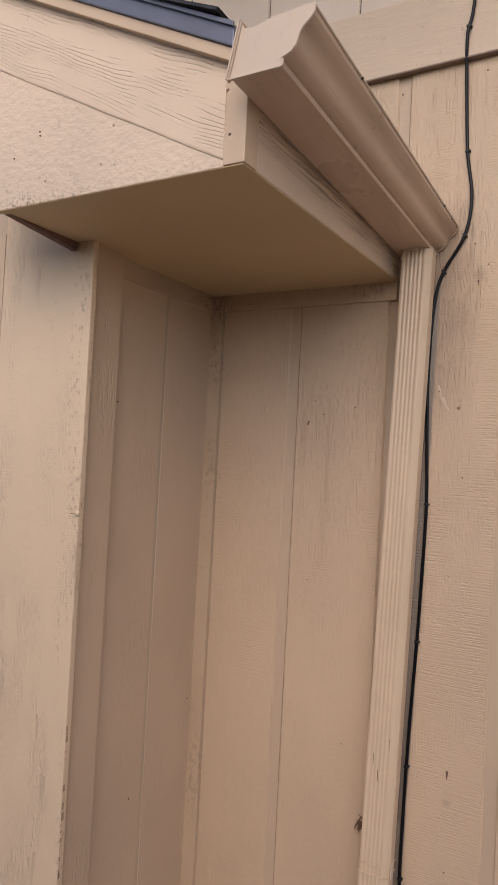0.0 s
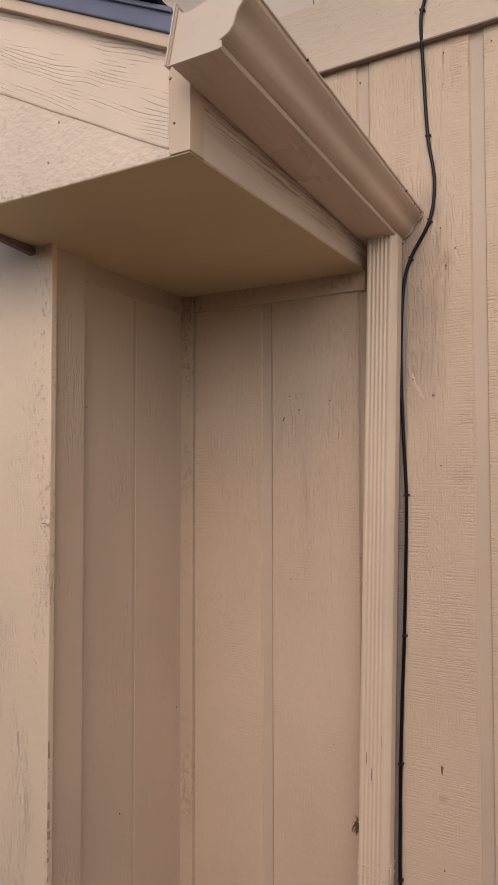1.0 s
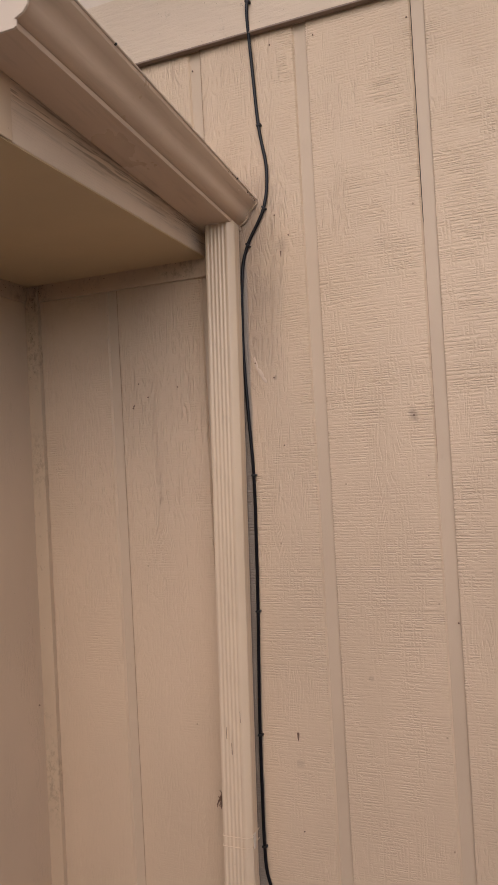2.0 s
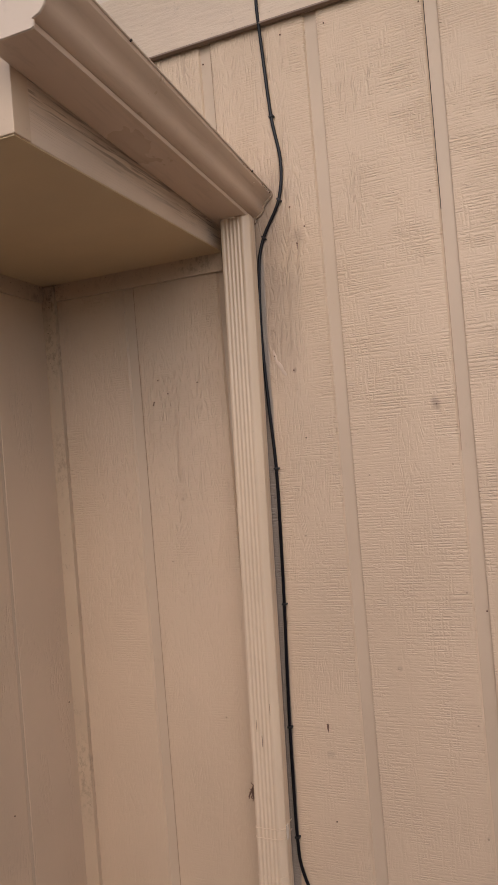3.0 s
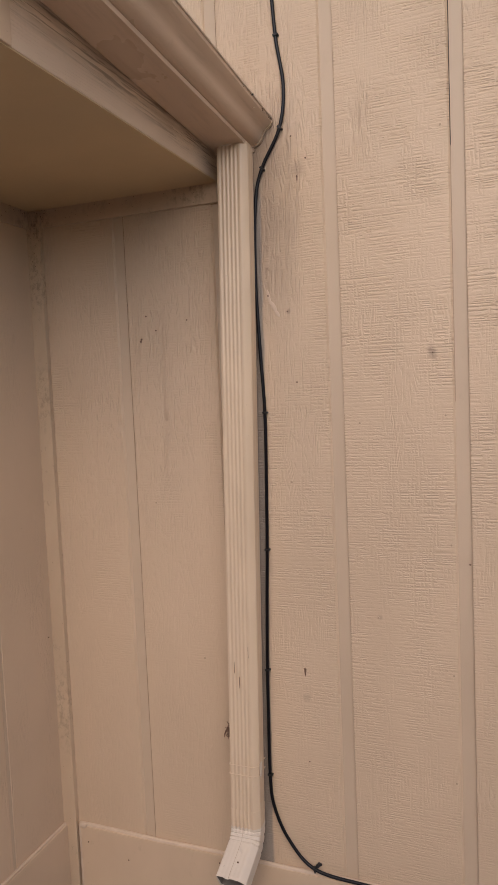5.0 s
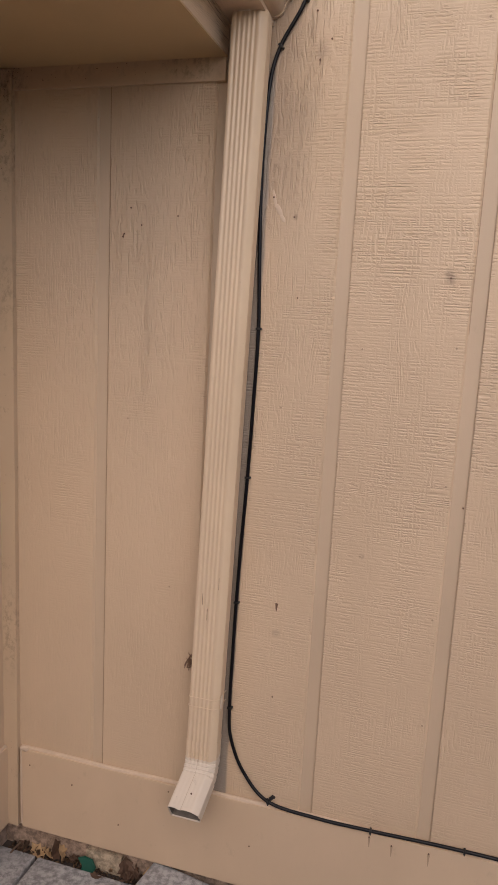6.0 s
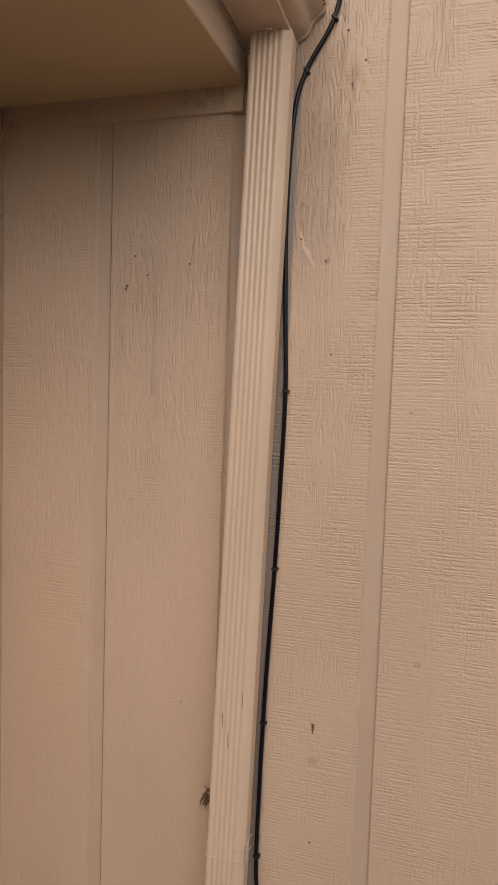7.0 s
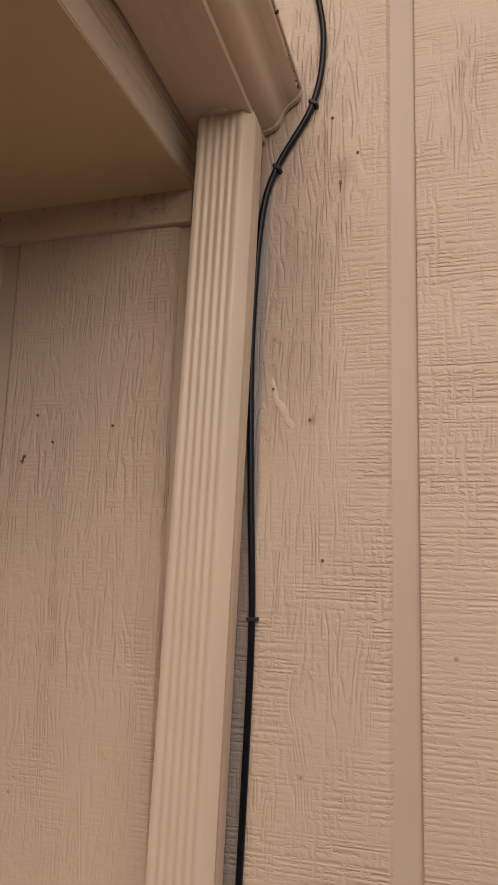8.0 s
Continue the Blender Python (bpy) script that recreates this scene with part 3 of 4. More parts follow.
for side in (1, -1):
    def flip(x):
        return x if side > 0 else 2 * RIDGE - x

    def sloped(x0, x1, low, high, y0, y1, bevel=0.0015):
        pts = [(x0, rake_z(x0) + low), (x1, rake_z(x1) + low), (x1, rake_z(x1) + high), (x0, rake_z(x0) + high)]
        return prism([(flip(x), z) for x, z in pts], y0, y1, bevel)

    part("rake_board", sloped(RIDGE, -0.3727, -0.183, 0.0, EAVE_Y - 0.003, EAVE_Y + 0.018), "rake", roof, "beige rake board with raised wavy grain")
    part("shadow_strip", sloped(RIDGE, -0.345, -0.012, 0.012, EAVE_Y - 0.020, EAVE_Y - 0.0035), "trim", roof)
    part("drip_edge", sloped(RIDGE, -0.348, 0.0125, 0.052, EAVE_Y - 0.026, EAVE_Y + 0.03, 0.003), "drip", roof, "blue-grey metal drip edge")
    part("drip_hem", sloped(RIDGE, -0.348, 0.046, 0.055, EAVE_Y - 0.032, EAVE_Y - 0.0265, 0.001), "drip", roof)
    part("deck", sloped(RIDGE, -0.318, 0.013, 0.052, EAVE_Y + 0.031, -0.003, 0), "trim", roof)
    part("rake_soffit", sloped(RIDGE, -0.966, -0.180, -0.168, EAVE_Y + 0.019, PIER_Y + 0.018, 0), "soffit", roof)
    if side < 0:
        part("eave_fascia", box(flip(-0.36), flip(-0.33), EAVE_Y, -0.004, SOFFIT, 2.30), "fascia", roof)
    rng = random.Random(5)
    slope_way = math.atan(SLOPE)
    tabs = []
    for n in range(3):
        bm = box(0, 0.205, 0, 0.30, 0, 0.0042 + 0.001 * n, 0)
        for v in bm.verts:
            v.co += Vector((rng.uniform(-0.004, 0.004), rng.uniform(-0.004, 0.004), rng.uniform(0, 0.003)))
        bmesh.ops.recalc_face_normals(bm, faces=bm.faces[:])
        mesh = bpy.data.meshes.new("shingle")
        bm.to_mesh(mesh)
        bm.free()
        mesh.materials.append(MAT["shingle"])
        tabs.append(mesh)
    for row in range(16):
        run = 0.13 * row * math.cos(slope_way)
        for col in range(4):
            y = EAVE_Y - 0.036 - rng.uniform(0.0, 0.006) + 0.302 * col - (0.15 if row % 2 and col else 0)
            if y > -0.05:
                continue
            x = -0.376 - run
            tab = piece("shingle", tabs[rng.randrange(3)], roof)
            lift = rake_z(x) + 0.053 + 0.004 * (row % 2)
            if side > 0:
                m = Matrix.Translation((x, y, lift)) @ Matrix.Rotation(math.pi + slope_way - 0.03, 4, "Y") @ Matrix.Translation((0, 0, -0.012))
            else:
                m = Matrix.Translation((flip(x), y, lift)) @ Matrix.Rotation(-slope_way, 4, "Y")
            tab.matrix_basis = Matrix.Translation(-roof.location) @ m


# ---- gutter ----
gutter = thing("gutter", (-0.25, -0.45, 2.16), "beige painted metal ogee gutter sloping to the wall", "gutter")
OGEE = [(0.019, 0.098), (0.003, 0.003), (0.006, 0.0), (0.086, 0.0), (0.0885, 0.001), (0.089, 0.012), (0.0865, 0.0150), (0.092, 0.0175), (0.101, 0.022), (0.108, 0.031), (0.111, 0.041),
        (0.113, 0.050), (0.117, 0.058), (0.124, 0.066), (0.131, 0.073), (0.135, 0.080), (0.136, 0.090), (0.1345, 0.0925), (0.124, 0.0925)]
CAP_Y = -0.897


def gutter_at(u, w, y):
    """A point of the trough: out from the fascia, up from its floor, at a depth."""
    s = y / CAP_Y
    return (eave_x(y) + 0.003 + u * 1.12, y, 2.157 + 0.054 * s + w * (0.80 + 0.12 * s))


ys = [-0.012 + (CAP_Y + 0.012) * k / 12 for k in range(13)]
inner = [(u + (0.0016 if u < 0.05 else -0.0016), w + 0.0016) for u, w in reversed(OGEE)]
bm = loft([[gutter_at(u, w, y) for u, w in OGEE + inner] for y in ys], True, True, True)
smooth(part("trough", bm, "gutter", gutter), 28)
cap_line = [(0.017, 0.100), (0.0, -0.002)] + [(u + 0.0015, w - 0.002) for u, w in OGEE[3:-2]] + [(0.138, 0.094), (0.115, 0.097), (0.095, 0.092), (0.075, 0.095), (0.055, 0.088), (0.036, 0.084), (0.024, 0.088)]
bm = loft([[gutter_at(u, w, y) for u, w in cap_line] for y in (CAP_Y - 0.002, CAP_Y - 0.0005)], True, True, True)
cap = part("end_cap", bm, "cap", gutter, "flat gutter end cap with folded rim")
rim = [gutter_at(u + 0.001, w, CAP_Y - 0.004) for u, w in cap_line[:-6]]
part("cap_rim", tube(rim, 0.0025, 6), "cap", cap)
bm = loft([[gutter_at(u + d, w, y) for d, y in ((-0.002, CAP_Y - 0.009), (0.0005, CAP_Y - 0.009), (0.0005, CAP_Y + 0.004), (-0.002, CAP_Y + 0.004))] for u, w in ((0.0, -0.002), (0.009, 0.049), (0.018, 0.102))], True, True, True)
part("cap_flange", bm, "cap", cap)
lip = [gutter_at(0.1362, 0.0915, y) for y in ys]
smooth(part("rolled_lip", tube(lip, 0.0028, 8), "cap", gutter, "paler rolled lip along the gutter's top edge"), 60)
for y in (-0.70, -0.145):
    x, _, z = gutter_at(0.137, 0.092, y)
    part("hanger_nail", tube([(x - 0.012, y, z - 0.001), (x, y, z - 0.0015), (x + 0.003, y, z - 0.002)], [0.0025, 0.003, 0.002], 8), "clip", gutter, "dark hanger nail head")
bm = loft([[gutter_at(u, w, y) for u, w in cap_line] for y in (-0.0105, -0.003)], True, True, True)
part("end_cap", bm, "gutter", gutter)
rng = random.Random(17)
specks = bmesh.new()
for k in range(18):
    y = -0.02 - 0.20 * rng.random() ** 3
    u, w = rng.choice(((0.1365, 0.089), (0.1365, 0.086), (0.136, 0.083)))
    size = rng.uniform(0.0008, 0.0024)
    m = Matrix.Translation(gutter_at(u, w, y)) @ Euler([rng.uniform(0, 3) for _ in range(3)]).to_matrix().to_4x4() @ Matrix.Diagonal((size, size * rng.uniform(0.8, 2.2), size * 0.6, 1))
    bmesh.ops.create_icosphere(specks, subdivisions=1, radius=0.7, matrix=m)
tagged(part("grime", specks, "twig", gutter), "dark crumbs caught along the lip", kind="stuff")
for dy, du in ((0.0, 0.0), (0.035, -0.006)):
    p = [gutter_at(0.1365 + du, 0.088 - 0.004 * i + du, -0.045 - dy - 0.012 * i + 0.004 * math.sin(i * 2.1)) for i in range(5)]
    part("web_thread", tube(glide(p, 4), 0.0008, 5), "caulk", gutter, "pale thread of old web")
x, _, z = gutter_at(0.05, 0.0, -0.03)
part("sealant_thread", tube(glide([(x - 0.012, -0.085, z), (x - 0.004, -0.093, z - 0.004), (x + 0.010, -0.094, z - 0.005), (x + 0.014, -0.088, z - 0.002)], 4), 0.0014, 6), "caulk", gutter, "curled thread of sealant")

# ---- downspout ----
spout = thing("downspout", (-0.26, -0.05, 0.2), "cream ribbed metal downspout with a kicked-out elbow", "downspout")
W, D = 0.080, 0.058


def spout_outline(grow=0.0, ribs=0.0019):
    """The pipe's section: ribs in front, rounded corners; x from its left edge, y from its front towards the wall."""
    pts = []
    first, pitch = 0.0070, 0.0108
    pts.append((0.0, 0.006))
    pts.append((0.0015, 0.0015))
    pts.append((0.005, 0.0))
    for k in range(5):
        for i in range(8):
            pts.append((first + (k + i / 8) * pitch, ribs * (0.5 - 0.5 * math.cos(2 * math.pi * i / 8))))
    pts += [(W - 0.0155, 0.0), (W - 0.013, 0.0012), (W - 0.0022, 0.0125), (W, 0.0155)]
    for k in range(2):
        a = 0.020 + k * 0.013
        pts += [(W, a), (W - ribs * 0.25, a + 0.002), (W - ribs * 0.25, a + 0.005), (W, a + 0.007)]
    pts += [(W - 0.002, D - 0.002), (W - 0.006, D), (0.006, D), (0.0015, D - 0.0015), (0.0, D - 0.006)]
    c = (W / 2, D / 2)
    s = 1 + grow
    return [(c[0] + (x - c[0]) * s, c[1] + (y - c[1]) * s) for x, y in pts]


def spout_x(z):
    """Left edge of the leaning pipe."""
    return -0.2895 + (z - 2.06) * 0.0240


FRONT = -0.077


def ring(z, outline):
    return [(spout_x(z) + x, FRONT + y, z) for x, y in outline]


zs = [2.168, 2.158, 2.15, 2.0, 1.6, 1.2, 0.8, 0.50, 0.382]
bm = loft([ring(z, spout_outline(-0.10 if z > 2.16 else -0.02 if z > 2.155 else 0.0)) for z in zs], True, True, False)
smooth(part("pipe", bm, "pipe", spout), 32)


BEND = radians(56)


def elbow_ring(s, outline):
    """s: 0 to 1 down the sleeve, 1 to 2 round the bend, 2 to 3 out to the mouth."""
    if s < 1:
        return ring(0.416 - 0.046 * s, outline)
    a, rest = BEND * min(1.0, s - 1), 0.093 * max(0.0, s - 2)
    pts = []
    for px, py in outline:
        r = 0.036 + py
        y = FRONT - 0.036 + r * math.cos(a) - rest * math.sin(a)
        z = 0.370 - r * math.sin(a) - rest * math.cos(a)
        pts.append((spout_x(0.36) + px - 0.10 * rest, y, z))
    return pts


smooth(part("sleeve", loft([ring(z, spout_outline(grow, 0.0044)) for z, grow in ((0.420, 0.010), (0.419, 0.026), (0.368, 0.026))], True, False, False), "pipe", spout, "sleeve joint above the elbow"), 30)
skin = []
for k in range(41):
    s = 1 + k / 20
    crimp = 0.030 + (-0.045 if k in (4, 9, 14, 19) else 0.0)
    skin.append(elbow_ring(s, spout_outline(crimp, max(0.0003, 0.0044 - 0.0005 * k))))
skin[-1] = [Vector(p) + 0.0028 * noise.noise_vector(Vector(p) * 50) for p in skin[-1]]
skin += [elbow_ring(s, spout_outline(-0.02, 0.0003)) for s in (2.98, 2.5, 2.0)]
elbow = smooth(part("elbow", loft(skin, True, False, True), "elbow", spout, "pale chalky elbow with crimped bend"), 30)
part("lining", loft([elbow_ring(s, spout_outline(-0.035, 0.0003)) for s in (2.97, 2.5, 2.1)], True, False, True), "inside", elbow, "dark inside of the outlet")
seam = [elbow_ring(1 + k / 12, spout_outline(0.036, 0.0003))[24] for k in range(25)]
part("seam", tube(seam, 0.0004, 5), "nail", elbow, "dark folded seam down the elbow")
x, y, z = elbow_ring(2.55, spout_outline(0.034))[32]
part("chip", box(x - 0.002, x + 0.002, y - 0.0012, y + 0.0012, z - 0.002, z + 0.004, 0), "rust", elbow, "dark chip in the enamel")
hoops = bmesh.new()
for z in (0.519, 0.545):
    hem = [(spout_x(z) + x, FRONT + y, z) for x, y in ((-0.0008, D + 0.002), (-0.0008, 0.003), (0.002, -0.0008), (W - 0.012, -0.0008), (W + 0.0006, 0.011), (W + 0.0006, D + 0.002))]
    tube(hem, 0.0011, 6, hoops)
strap_ob = part("strap", hoops, "pipe", spout, "painted wire strap")
part("strap_clip", box(spout_x(0.53) + W + 0.002, spout_x(0.53) + W + 0.0045, FRONT + 0.012, FRONT + 0.026, 0.515, 0.552, 0.0008), "elbow", strap_ob)
# dark sliver stands in for the shaded slit at the strap's left
part("strap_slot", box(spout_x(0.53) - 0.0035, spout_x(0.53) - 0.001, FRONT + 0.020, FRONT + 0.030, 0.518, 0.548, 0.0006), "rust", strap_ob, "dark sliver drawn as the slit beside the strap")
for x, z in ((0.020, 0.80), (0.060, 0.845), (0.034, 0.76)):
    part("scratch", box(spout_x(z) + x, spout_x(z) + x + 0.0008, FRONT - 0.0004, FRONT + 0.003, z, z + 0.030, 0), "rust", spout, "dark scratch in the enamel")

# ---- cable ----
cable = thing("cable", (-0.22, -0.01, 0.24), "black coaxial cable clipped to the siding", "cable")
RUN = [(-0.115, 3.25), (-0.128, 2.95), (-0.139, 2.80), (-0.151, 2.735), (-0.152, 2.61), (-0.142, 2.431), (-0.126, 2.307), (-0.140, 2.206), (-0.191, 2.113), (-0.212, 2.03), (-0.2205, 1.85),
       (-0.216, 1.66), (-0.2095, 1.488), (-0.213, 1.30), (-0.2185, 1.121), (-0.226, 0.95), (-0.2315, 0.789), (-0.2345, 0.64), (-0.236, 0.492), (-0.2285, 0.405), (-0.190, 0.315),
       (-0.1155, 0.2505), (0.015, 0.236), (0.158, 0.237), (0.388, 0.243), (0.75, 0.240), (1.4, 0.236)]


def off_wall(x, z):
    if z > BAND - 0.05:
        return -0.027 if z > BAND else -0.018
    return -0.0165 if z < 0.30 else -0.0065


line = [(x, off_wall(x, z), z) for x, z in RUN]
cord = smooth(part("cord", tube(glide(line, 10), 0.0046, 10), "cable", cable), 60)
for x, z, lean in ((-0.148, 2.76, 10), (-0.142, 2.431, -8), (-0.140, 2.206, 35), (-0.191, 2.113, 40), (-0.2095, 1.488, 0), (-0.2185, 1.121, 0), (-0.2315, 0.789, 0), (-0.236, 0.492, 0), (-0.1155, 0.2505, 70), (0.158, 0.237, 90), (0.388, 0.243, 90)):
    y = off_wall(x, z)
    bm = bmesh.new()
    box(-0.0058, 0.0058, -0.0062, 0.0062, -0.0026, 0.0026, 0.001, bm)
    box(0.0048, 0.0082, -0.003, 0.0065, -0.0024, 0.0024, 0.001, bm)
    bmesh.ops.create_cone(bm, cap_ends=True, segments=8, radius1=0.0016, radius2=0.0016, depth=0.006, matrix=Matrix.Translation((0.0068, -0.004, 0)) @ Matrix.Rotation(radians(90), 4, "X"))
    bmesh.ops.transform(bm, matrix=Matrix.Translation((x, y, z)) @ Matrix.Rotation(radians(lean), 4, "Y"), verts=bm.verts[:])
    part("cable_clip", bm, "clip", cable, "black plastic cable clip with nail")

part("clip_nail", tube([(-0.112, -0.017, 0.254), (-0.107, -0.018, 0.262), (-0.102, -0.016, 0.267), (-0.097, -0.013, 0.264)], [0.0026, 0.0050, 0.0056, 0.0030], 7), "clip", cable, "bent black nail of a loose clip")


# ---- nails, caulk and scars on the walls ----
def nail_mesh(name, r, material):
    bm = bmesh.new()
    bmesh.ops.create_cone(bm, cap_ends=True, segments=10, radius1=r, radius2=r * 0.8, depth=0.003, matrix=Matrix.Rotation(radians(90), 4, "X"))
    bmesh.ops.recalc_face_normals(bm, faces=bm.faces[:])
    mesh = bpy.data.meshes.new(name)
    bm.to_mesh(mesh)
    bm.free()
    mesh.materials.append(MAT[material])
    return mesh


rusty, painted = nail_mesh("nail", 0.0024, "rust"), nail_mesh("nail", 0.0032, "nail")
for x, z in ((-0.139, 1.747), (-0.120, 1.564), (-0.126, 0.800), (-0.126, 0.790), (-0.552, 1.766), (-0.427, 1.747), (-0.523, 1.725), (-0.569, 1.704), (-0.573, 1.697), (0.223, 1.620),
             (-0.077, 2.124), (-0.101, 2.082), (-0.113, 2.183), (-0.123, 0.543), (0.30, 1.104), (-0.19, 1.791), (0.02, 2.64), (-0.10, 2.645), (0.262, 2.62), (-0.33, 2.63)):
    piece("nail", rusty, wall_north, (x, -0.0003, z))
for x, z in ((0.041, 1.454), (-0.144, 1.303), (0.250, 1.468), (0.251, 2.149), (0.257, 0.822), (0.257, 1.150), (0.258, 0.545), (-0.550, 1.241), (0.074, 0.955), (-0.42, 0.80)):
    piece("nail", painted, wall_north, (x, 0.0002, z))
for x, z in ((-0.399, 0.205), (-0.55, 0.06), (-0.16, 0.10), (-0.70, 0.15), (-0.84, 0.18)):
    piece("nail", rusty, skirt, (x, -0.0133, z))
for x, z, long in ((0.213, 0.205, 0.030), (0.305, 0.208, 0.034), (0.156, 0.215, 0.028)):
    bm = prism([(x - 0.0032, z), (x + 0.0032, z), (x + 0.001, z - long), (x - 0.001, z - long)], -0.0136, -0.0125, 0)
    part("rust_drip", bm, "nail", skirt, "brown rust drip under a nail")
    piece("nail", rusty, skirt, (x, -0.0138, z + 0.001))
for x, z in ((-0.84, 2.252), (-0.838, 2.243), (-0.361, 2.153), (-0.914, 2.207)):
    piece("nail", rusty, roof, (x + 1.2, EAVE_Y + 0.4 - (0.0025 if x > -0.4 else 0), z - SOFFIT))
for x, z in ((-0.815, 2.142), (-0.662, 2.152), (-0.635, 2.225), (-0.37, 2.235)):
    piece("nail", painted, roof, (x + 1.2, EAVE_Y + 0.4 - (0.003 if x > -0.4 else 0), z - SOFFIT))
for y, z in ((-0.440, 1.717), (-0.035, 0.827), (-0.30, 0.62)):
    piece("nail", rusty, wall_east, (SIDE_X + 0.0005, y, z), (0, 0, 90))
for x, z, w, h in ((-0.126, 0.790, 0.0034, 0.012), (-0.101, 2.076, 0.0012, 0.010), (-0.571, 1.698, 0.0015, 0.006)):
    part("rust_streak", prism([(x - w, z + h), (x + w, z + h * 0.8), (x + w * 0.5, z - h * 0.4), (x, z - h), (x - w * 0.7, z - h * 0.3)], -0.0012, 0.0004, 0), "rust", wall_north, "dark rust streak at a popped nail")
bm = bmesh.new()
for x, z, rx, rz, lean in ((-0.188, 1.787, 0.004, 0.022, -12), (-0.176, 1.762, 0.006, 0.017, -28), (-0.167, 1.744, 0.005, 0.011, -35)):
    bmesh.ops.create_uvsphere(bm, u_segments=14, v_segments=8, radius=1, matrix=Matrix.Translation((x, 0.0002, z)) @ Matrix.Rotation(radians(lean), 4, "Y") @ Matrix.Diagonal((rx, 0.0009, rz, 1)))
smooth(part("caulk_smear", bm, "caulk", wall_north, "shiny smear of old caulk"), 80)
# knot and chipped splinters along the worn edge of the pier board
bm = bmesh.new()
bmesh.ops.create_icosphere(bm, subdivisions=2, radius=1, matrix=Matrix.Translation((-0.890, PIER_Y - 0.001, 1.430)) @ Matrix.Diagonal((0.006, 0.005, 0.008, 1)))
for v in bm.verts:
    v.co += 0.003 * noise.noise_vector(v.co * 160)
smooth(part("knot", bm, "pier", pier, "loose knot in the board's edge"), 60)
part("knot_crack", box(-0.912, -0.8852, PIER_Y - 0.0006, PIER_Y + 0.003, 1.4275, 1.4295, 0.0004), "rust", pier, "dark crack through the knot")
rng = random.Random(11)
chips = bmesh.new()
for k in range(18):
    z = rng.choice((rng.uniform(0.3, 1.1), rng.uniform(0.3, 0.7), rng.uniform(0.6, 0.95)))
    box(-0.8867, -0.8857, PIER_Y + 0.001, PIER_Y + 0.004 + rng.uniform(0, 0.006), z, z + rng.uniform(0.004, 0.022), 0.0003, chips)
part("chips", chips, "nail", pier, "bare dark chips along the edge")


# ---- pavers and litter at the wall's foot ----
pavement = part("pavement", box(-6.0, 4.5, -6.0, -0.045, -0.158, -0.150, 0), "soil")
tagged(pavement, "grey concrete pavers laid along the house", kind="structure")
rng = random.Random(3)
pavers = []
for n in range(3):
    bm = box(-0.1975, 0.1975, -0.1975, 0.1975, -0.045, 0.0, 0.006)
    for v in bm.verts:
        v.co += 0.002 * noise.noise_vector(v.co * 30 + Vector((n * 7, 0, 0)))
    bmesh.ops.recalc_face_normals(bm, faces=bm.faces[:])
    mesh = bpy.data.meshes.new("paver")
    bm.to_mesh(mesh)
    bm.free()
    mesh.materials.append(MAT["paver"])
    pavers.append(mesh)
for row in range(8):
    for col in range(-9, 10):
        x = -0.612 + 0.402 * col + (0.03 if col > 0 else 0)
        y = -0.2185 - 0.402 * row - (0.006 if col > 0 and row == 0 else 0)
        if x < SIDE_X - 0.15 and y > PIER_Y - 0.18:
            continue
        piece("paver", pavers[rng.randrange(3)], pavement, (x, y, GROUND + rng.uniform(-0.006, 0.002)), (rng.uniform(-0.6, 0.6), rng.uniform(-0.6, 0.6), rng.uniform(-0.7, 0.7)))
bm = box(-0.1975, 0.1975, -0.1975, 0.1975, -0.066, 0.0, 0.012)
for v in bm.verts:
    v.co += 0.005 * noise.noise_vector(v.co * 25)
part("paver", bm, "paver", pavement, "loose paver lying askew on the others").matrix_world = pose(-0.280, -0.221, -0.036, 0, 0, -10)

soil_strip = part("ground_strip", box(-4.0, 4.0, -0.044, 0.021, -0.17, -0.126, 0), "soil")
tagged(soil_strip, "dark soil and crumbs between pavers and foundation", kind="structure")


def lobed_leaf(size, seed):
    """A curled oak leaf."""
    r = random.Random(seed)
    edge = [(0, 0), (0.12, 0.10), (0.30, 0.16), (0.24, 0.28), (0.42, 0.40), (0.28, 0.52), (0.34, 0.68), (0.16, 0.76), (0.0, 1.0)]
    bm = bmesh.new()
    top = [[bm.verts.new((s * x * size * 0.9, y * size, 0)) for x, y in edge] for s in (1, -1)]
    mid = [bm.verts.new((0, y * size, 0)) for _, y in edge]
    for side in top:
        for a, b, c, d in zip(side, side[1:], mid[1:], mid):
            bm.faces.new((a, b, c, d))
    bmesh.ops.remove_doubles(bm, verts=bm.verts[:], dist=1e-5)
    bend, curl = r.uniform(0.3, 0.9), r.uniform(0.5, 1.4)
    for v in bm.verts:
        u, w = v.co.x / size, v.co.y / size
        v.co.z = size * (curl * u * u * 1.2 + bend * (w - 0.5) ** 2 * 0.6 + 0.04 * math.sin(w * 9 + seed))
    bmesh.ops.solidify(bm, geom=bm.faces[:], thickness=0.0006)
    return bm


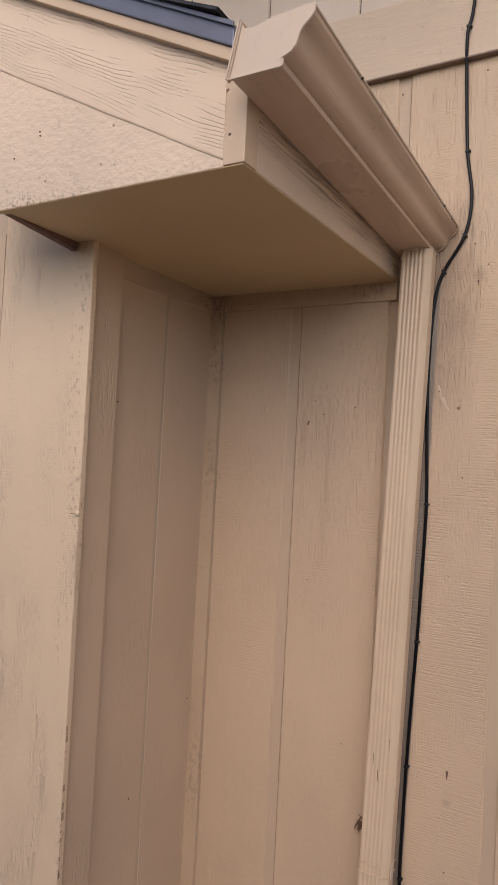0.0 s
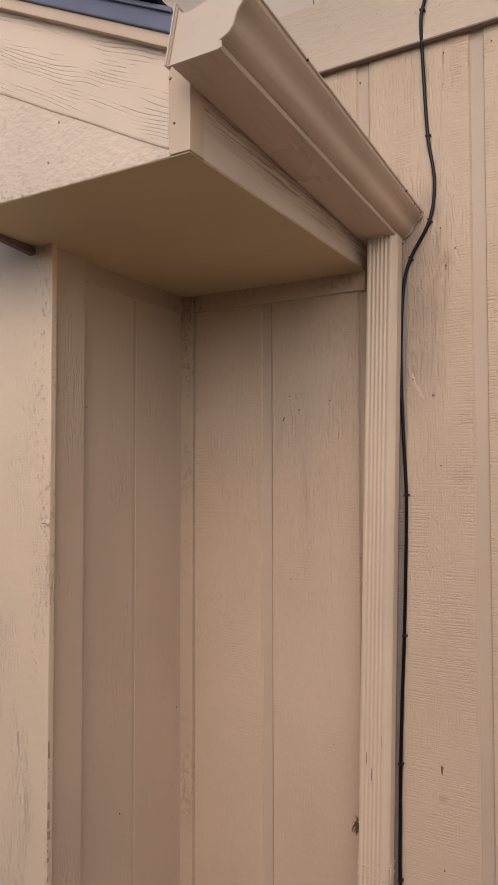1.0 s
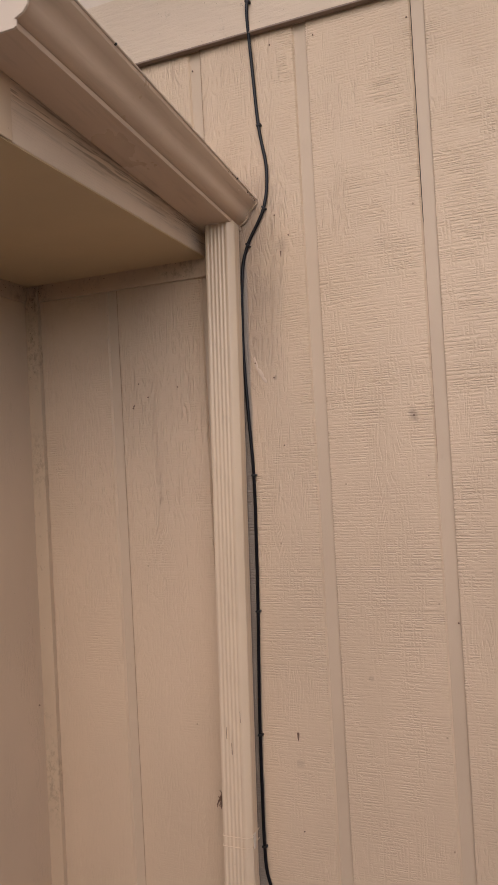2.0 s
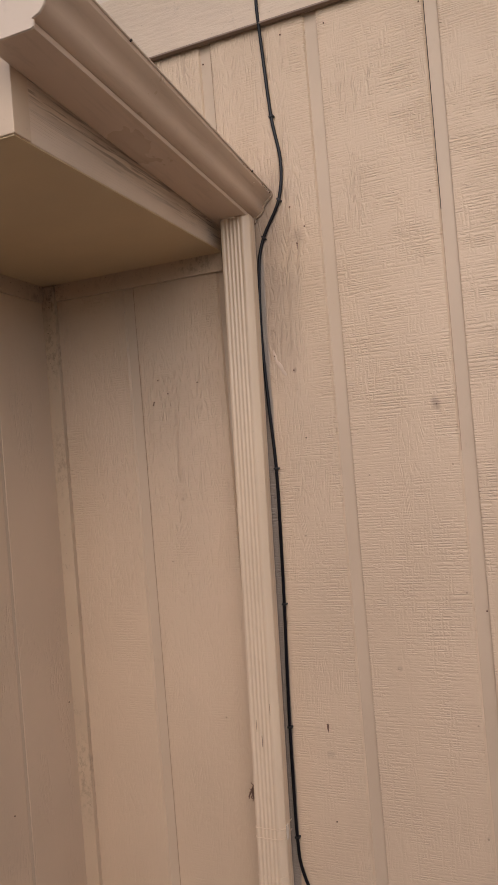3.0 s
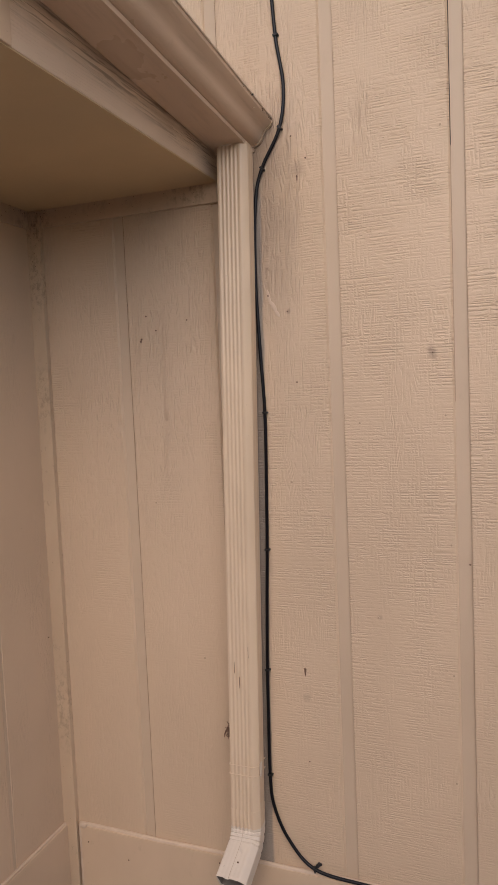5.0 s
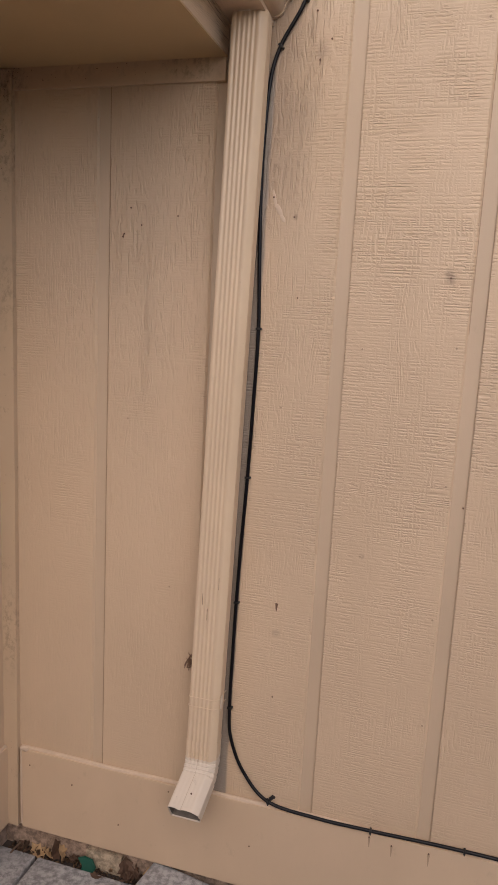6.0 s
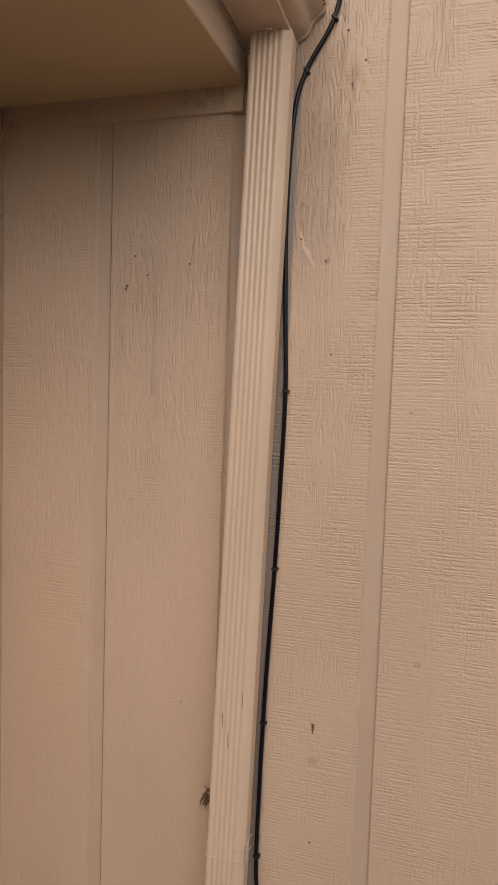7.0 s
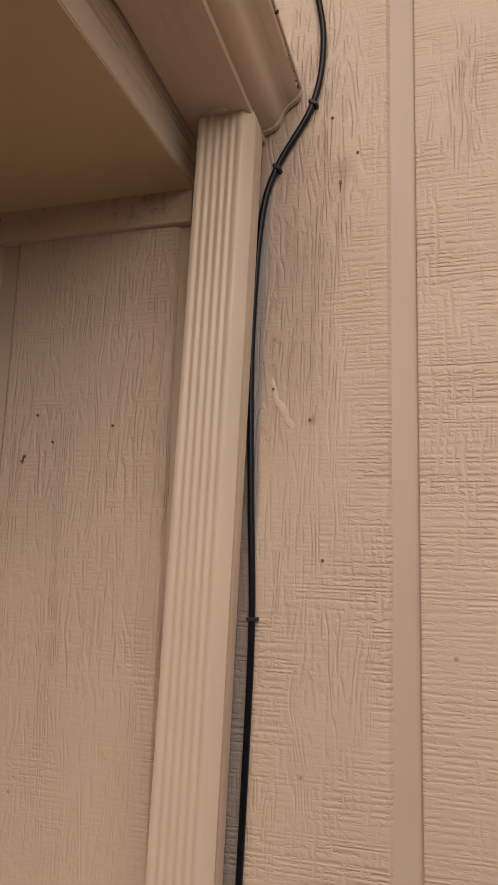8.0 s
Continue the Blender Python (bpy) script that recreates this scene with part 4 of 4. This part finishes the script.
litter = ((-0.80, -0.012, 0.055, 70, 25, "leaf"), (-0.775, 0.000, 0.05, 130, 55, "leaf"), (-0.655, -0.02, 0.042, 20, 50, "leaf"), (-0.700, 0.004, 0.045, 200, 70, "leaf_dark"), (-0.60, -0.008, 0.05, 160, 30, "leaf_dark"),
          (-0.54, -0.006, 0.05, 250, 35, "leaf_dark"), (-0.50, 0.004, 0.055, 60, 50, "leaf_dark"), (-0.485, -0.03, 0.05, 300, 40, "leaf_dark"), (-0.46, 0.000, 0.045, 20, 60, "leaf"), (-0.40, -0.004, 0.045, 110, 45, "leaf_dark"),
          (-0.345, 0.002, 0.045, 40, 60, "leaf_dark"), (-0.31, -0.002, 0.04, 180, 50, "leaf"), (-0.25, 0.002, 0.045, 20, 40, "leaf_dark"), (-0.89, -0.05, 0.05, 330, 25, "leaf_dark"), (-0.87, -0.01, 0.045, 250, 40, "leaf_dark"),
          (-0.76, 0.004, 0.06, 80, 80, "leaf_dark"), (-0.735, 0.0, 0.055, 100, 75, "leaf"), (-0.53, 0.002, 0.06, 30, 75, "leaf_dark"), (-0.49, 0.0, 0.06, 130, 80, "leaf_dark"), (-0.515, -0.004, 0.055, 75, 60, "leaf_dark"))
for k, (x, y, size, spin, tip, mat) in enumerate(litter):
    y = max(y, -0.008)
    bm = lobed_leaf(size * 1.15, k)
    bmesh.ops.transform(bm, matrix=pose(0, 0, 0, tip, 0, spin), verts=bm.verts[:])
    low = min(v.co.z for v in bm.verts)
    bmesh.ops.translate(bm, vec=(x, y, -0.1255 - low), verts=bm.verts[:])
    ob = part("dry_leaf", bm, mat)
    tagged(ob, "curled tan oak leaf on the soil" if mat == "leaf" else "dark brown withered leaf on the soil", "leaf", "leaf litter")
part("mortar_patch", box(-0.662, -0.548, 0.004, 0.0215, -0.130, -0.066, 0.003), "patch", foundation, "pale tan mortar patch")
crumbs = bmesh.new()
rng = random.Random(5)
for k in range(420):
    x = rng.uniform(-0.92, -0.42) if k % 3 else rng.uniform(-0.42, 0.9)
    if x < -0.44:
        place = (x, rng.uniform(-0.018, 0.018), -0.126 + 0.018 * rng.random() ** 2)
    else:
        place = (x, rng.uniform(-0.020, 0.016), -0.120 + 0.055 * rng.random())
    size = rng.uniform(0.006, 0.016)
    m = Matrix.Translation(place) @ Euler([rng.uniform(0, 6) for _ in range(3)]).to_matrix().to_4x4()
    a, b, c, d = (crumbs.verts.new(m @ Vector((u * size * rng.uniform(0.3, 0.6), w * size * 0.4, h * size * 0.2))) for u, w, h in ((-1, -1, 0), (1, -0.7, 0.6), (0.8, 1, 0), (-1, 0.8, 0.8)))
    crumbs.faces.new((a, b, c)), crumbs.faces.new((a, c, d))
bmesh.ops.solidify(crumbs, geom=crumbs.faces[:], thickness=0.0006)
tagged(part("leaf_litter", crumbs, "crumbs"), "brown crumbled leaves and bark along the wall's foot", "litter", kind="stuff")
bm = prism([(-0.668, -0.1255), (-0.628, -0.1258), (-0.618, -0.100), (-0.628, -0.075), (-0.655, -0.070), (-0.676, -0.080), (-0.662, -0.102)], -0.020, -0.014, 0.002)
tagged(part("plastic_scrap", bm, "green"), "torn dark green plastic scrap among the leaves", "litter")
tagged(part("twig", tube([(-0.90, -0.05, -0.122), (-0.885, -0.030, -0.100), (-0.868, -0.022, -0.078)], 0.003, 6), "twig"), "thin grey twig leaning in the corner", "twig")
# a scrap of dead plant caught behind the pipe
nest = thing("dead_tuft", (-0.345, -0.015, 0.605), "dry brown tuft caught behind the downspout", "debris")
rng = random.Random(8)
for k in range(22):
    a = rng.uniform(0, 6.28)
    p0 = Vector((-0.341, -0.014, 0.605 + rng.uniform(-0.012, 0.012)))
    p1 = p0 + Vector((-0.013 * rng.random() - 0.002, -0.008 * rng.random(), 0.013 * math.sin(a)))
    p2 = p1 + Vector((rng.uniform(-0.008, 0.004), -0.006, rng.uniform(-0.022, 0.012)))
    part("stalk", tube(glide([p0, p1, p2], 3), 0.0010, 5), "rust", nest)

# crumbs of grime and old web in the corner under the soffit
rng = random.Random(21)
grime = bmesh.new()
for k in range(110):
    spread = rng.random() ** 2
    if k % 3 == 0:
        place = (-0.878 + 0.50 * spread, -0.0095, rng.uniform(2.06, 2.098))
    elif k % 3 == 1:
        place = (-0.902 + rng.uniform(-0.015, 0.018), -0.0165, 2.09 - 0.30 * spread)
    else:
        place = (SIDE_X + 0.0085, -0.03 - 0.40 * spread, rng.uniform(2.06, 2.098))
    size = rng.uniform(0.0008, 0.0026)
    m = Matrix.Translation(place) @ Euler([rng.uniform(0, 3) for _ in range(3)]).to_matrix().to_4x4() @ Matrix.Diagonal((size, size * 0.6, size * rng.uniform(0.5, 1.5), 1))
    bmesh.ops.create_icosphere(grime, subdivisions=1, radius=0.6, matrix=m)
tagged(part("web_grime", grime, "twig"), "dark crumbs of grime and web under the soffit", "dirt", kind="stuff")
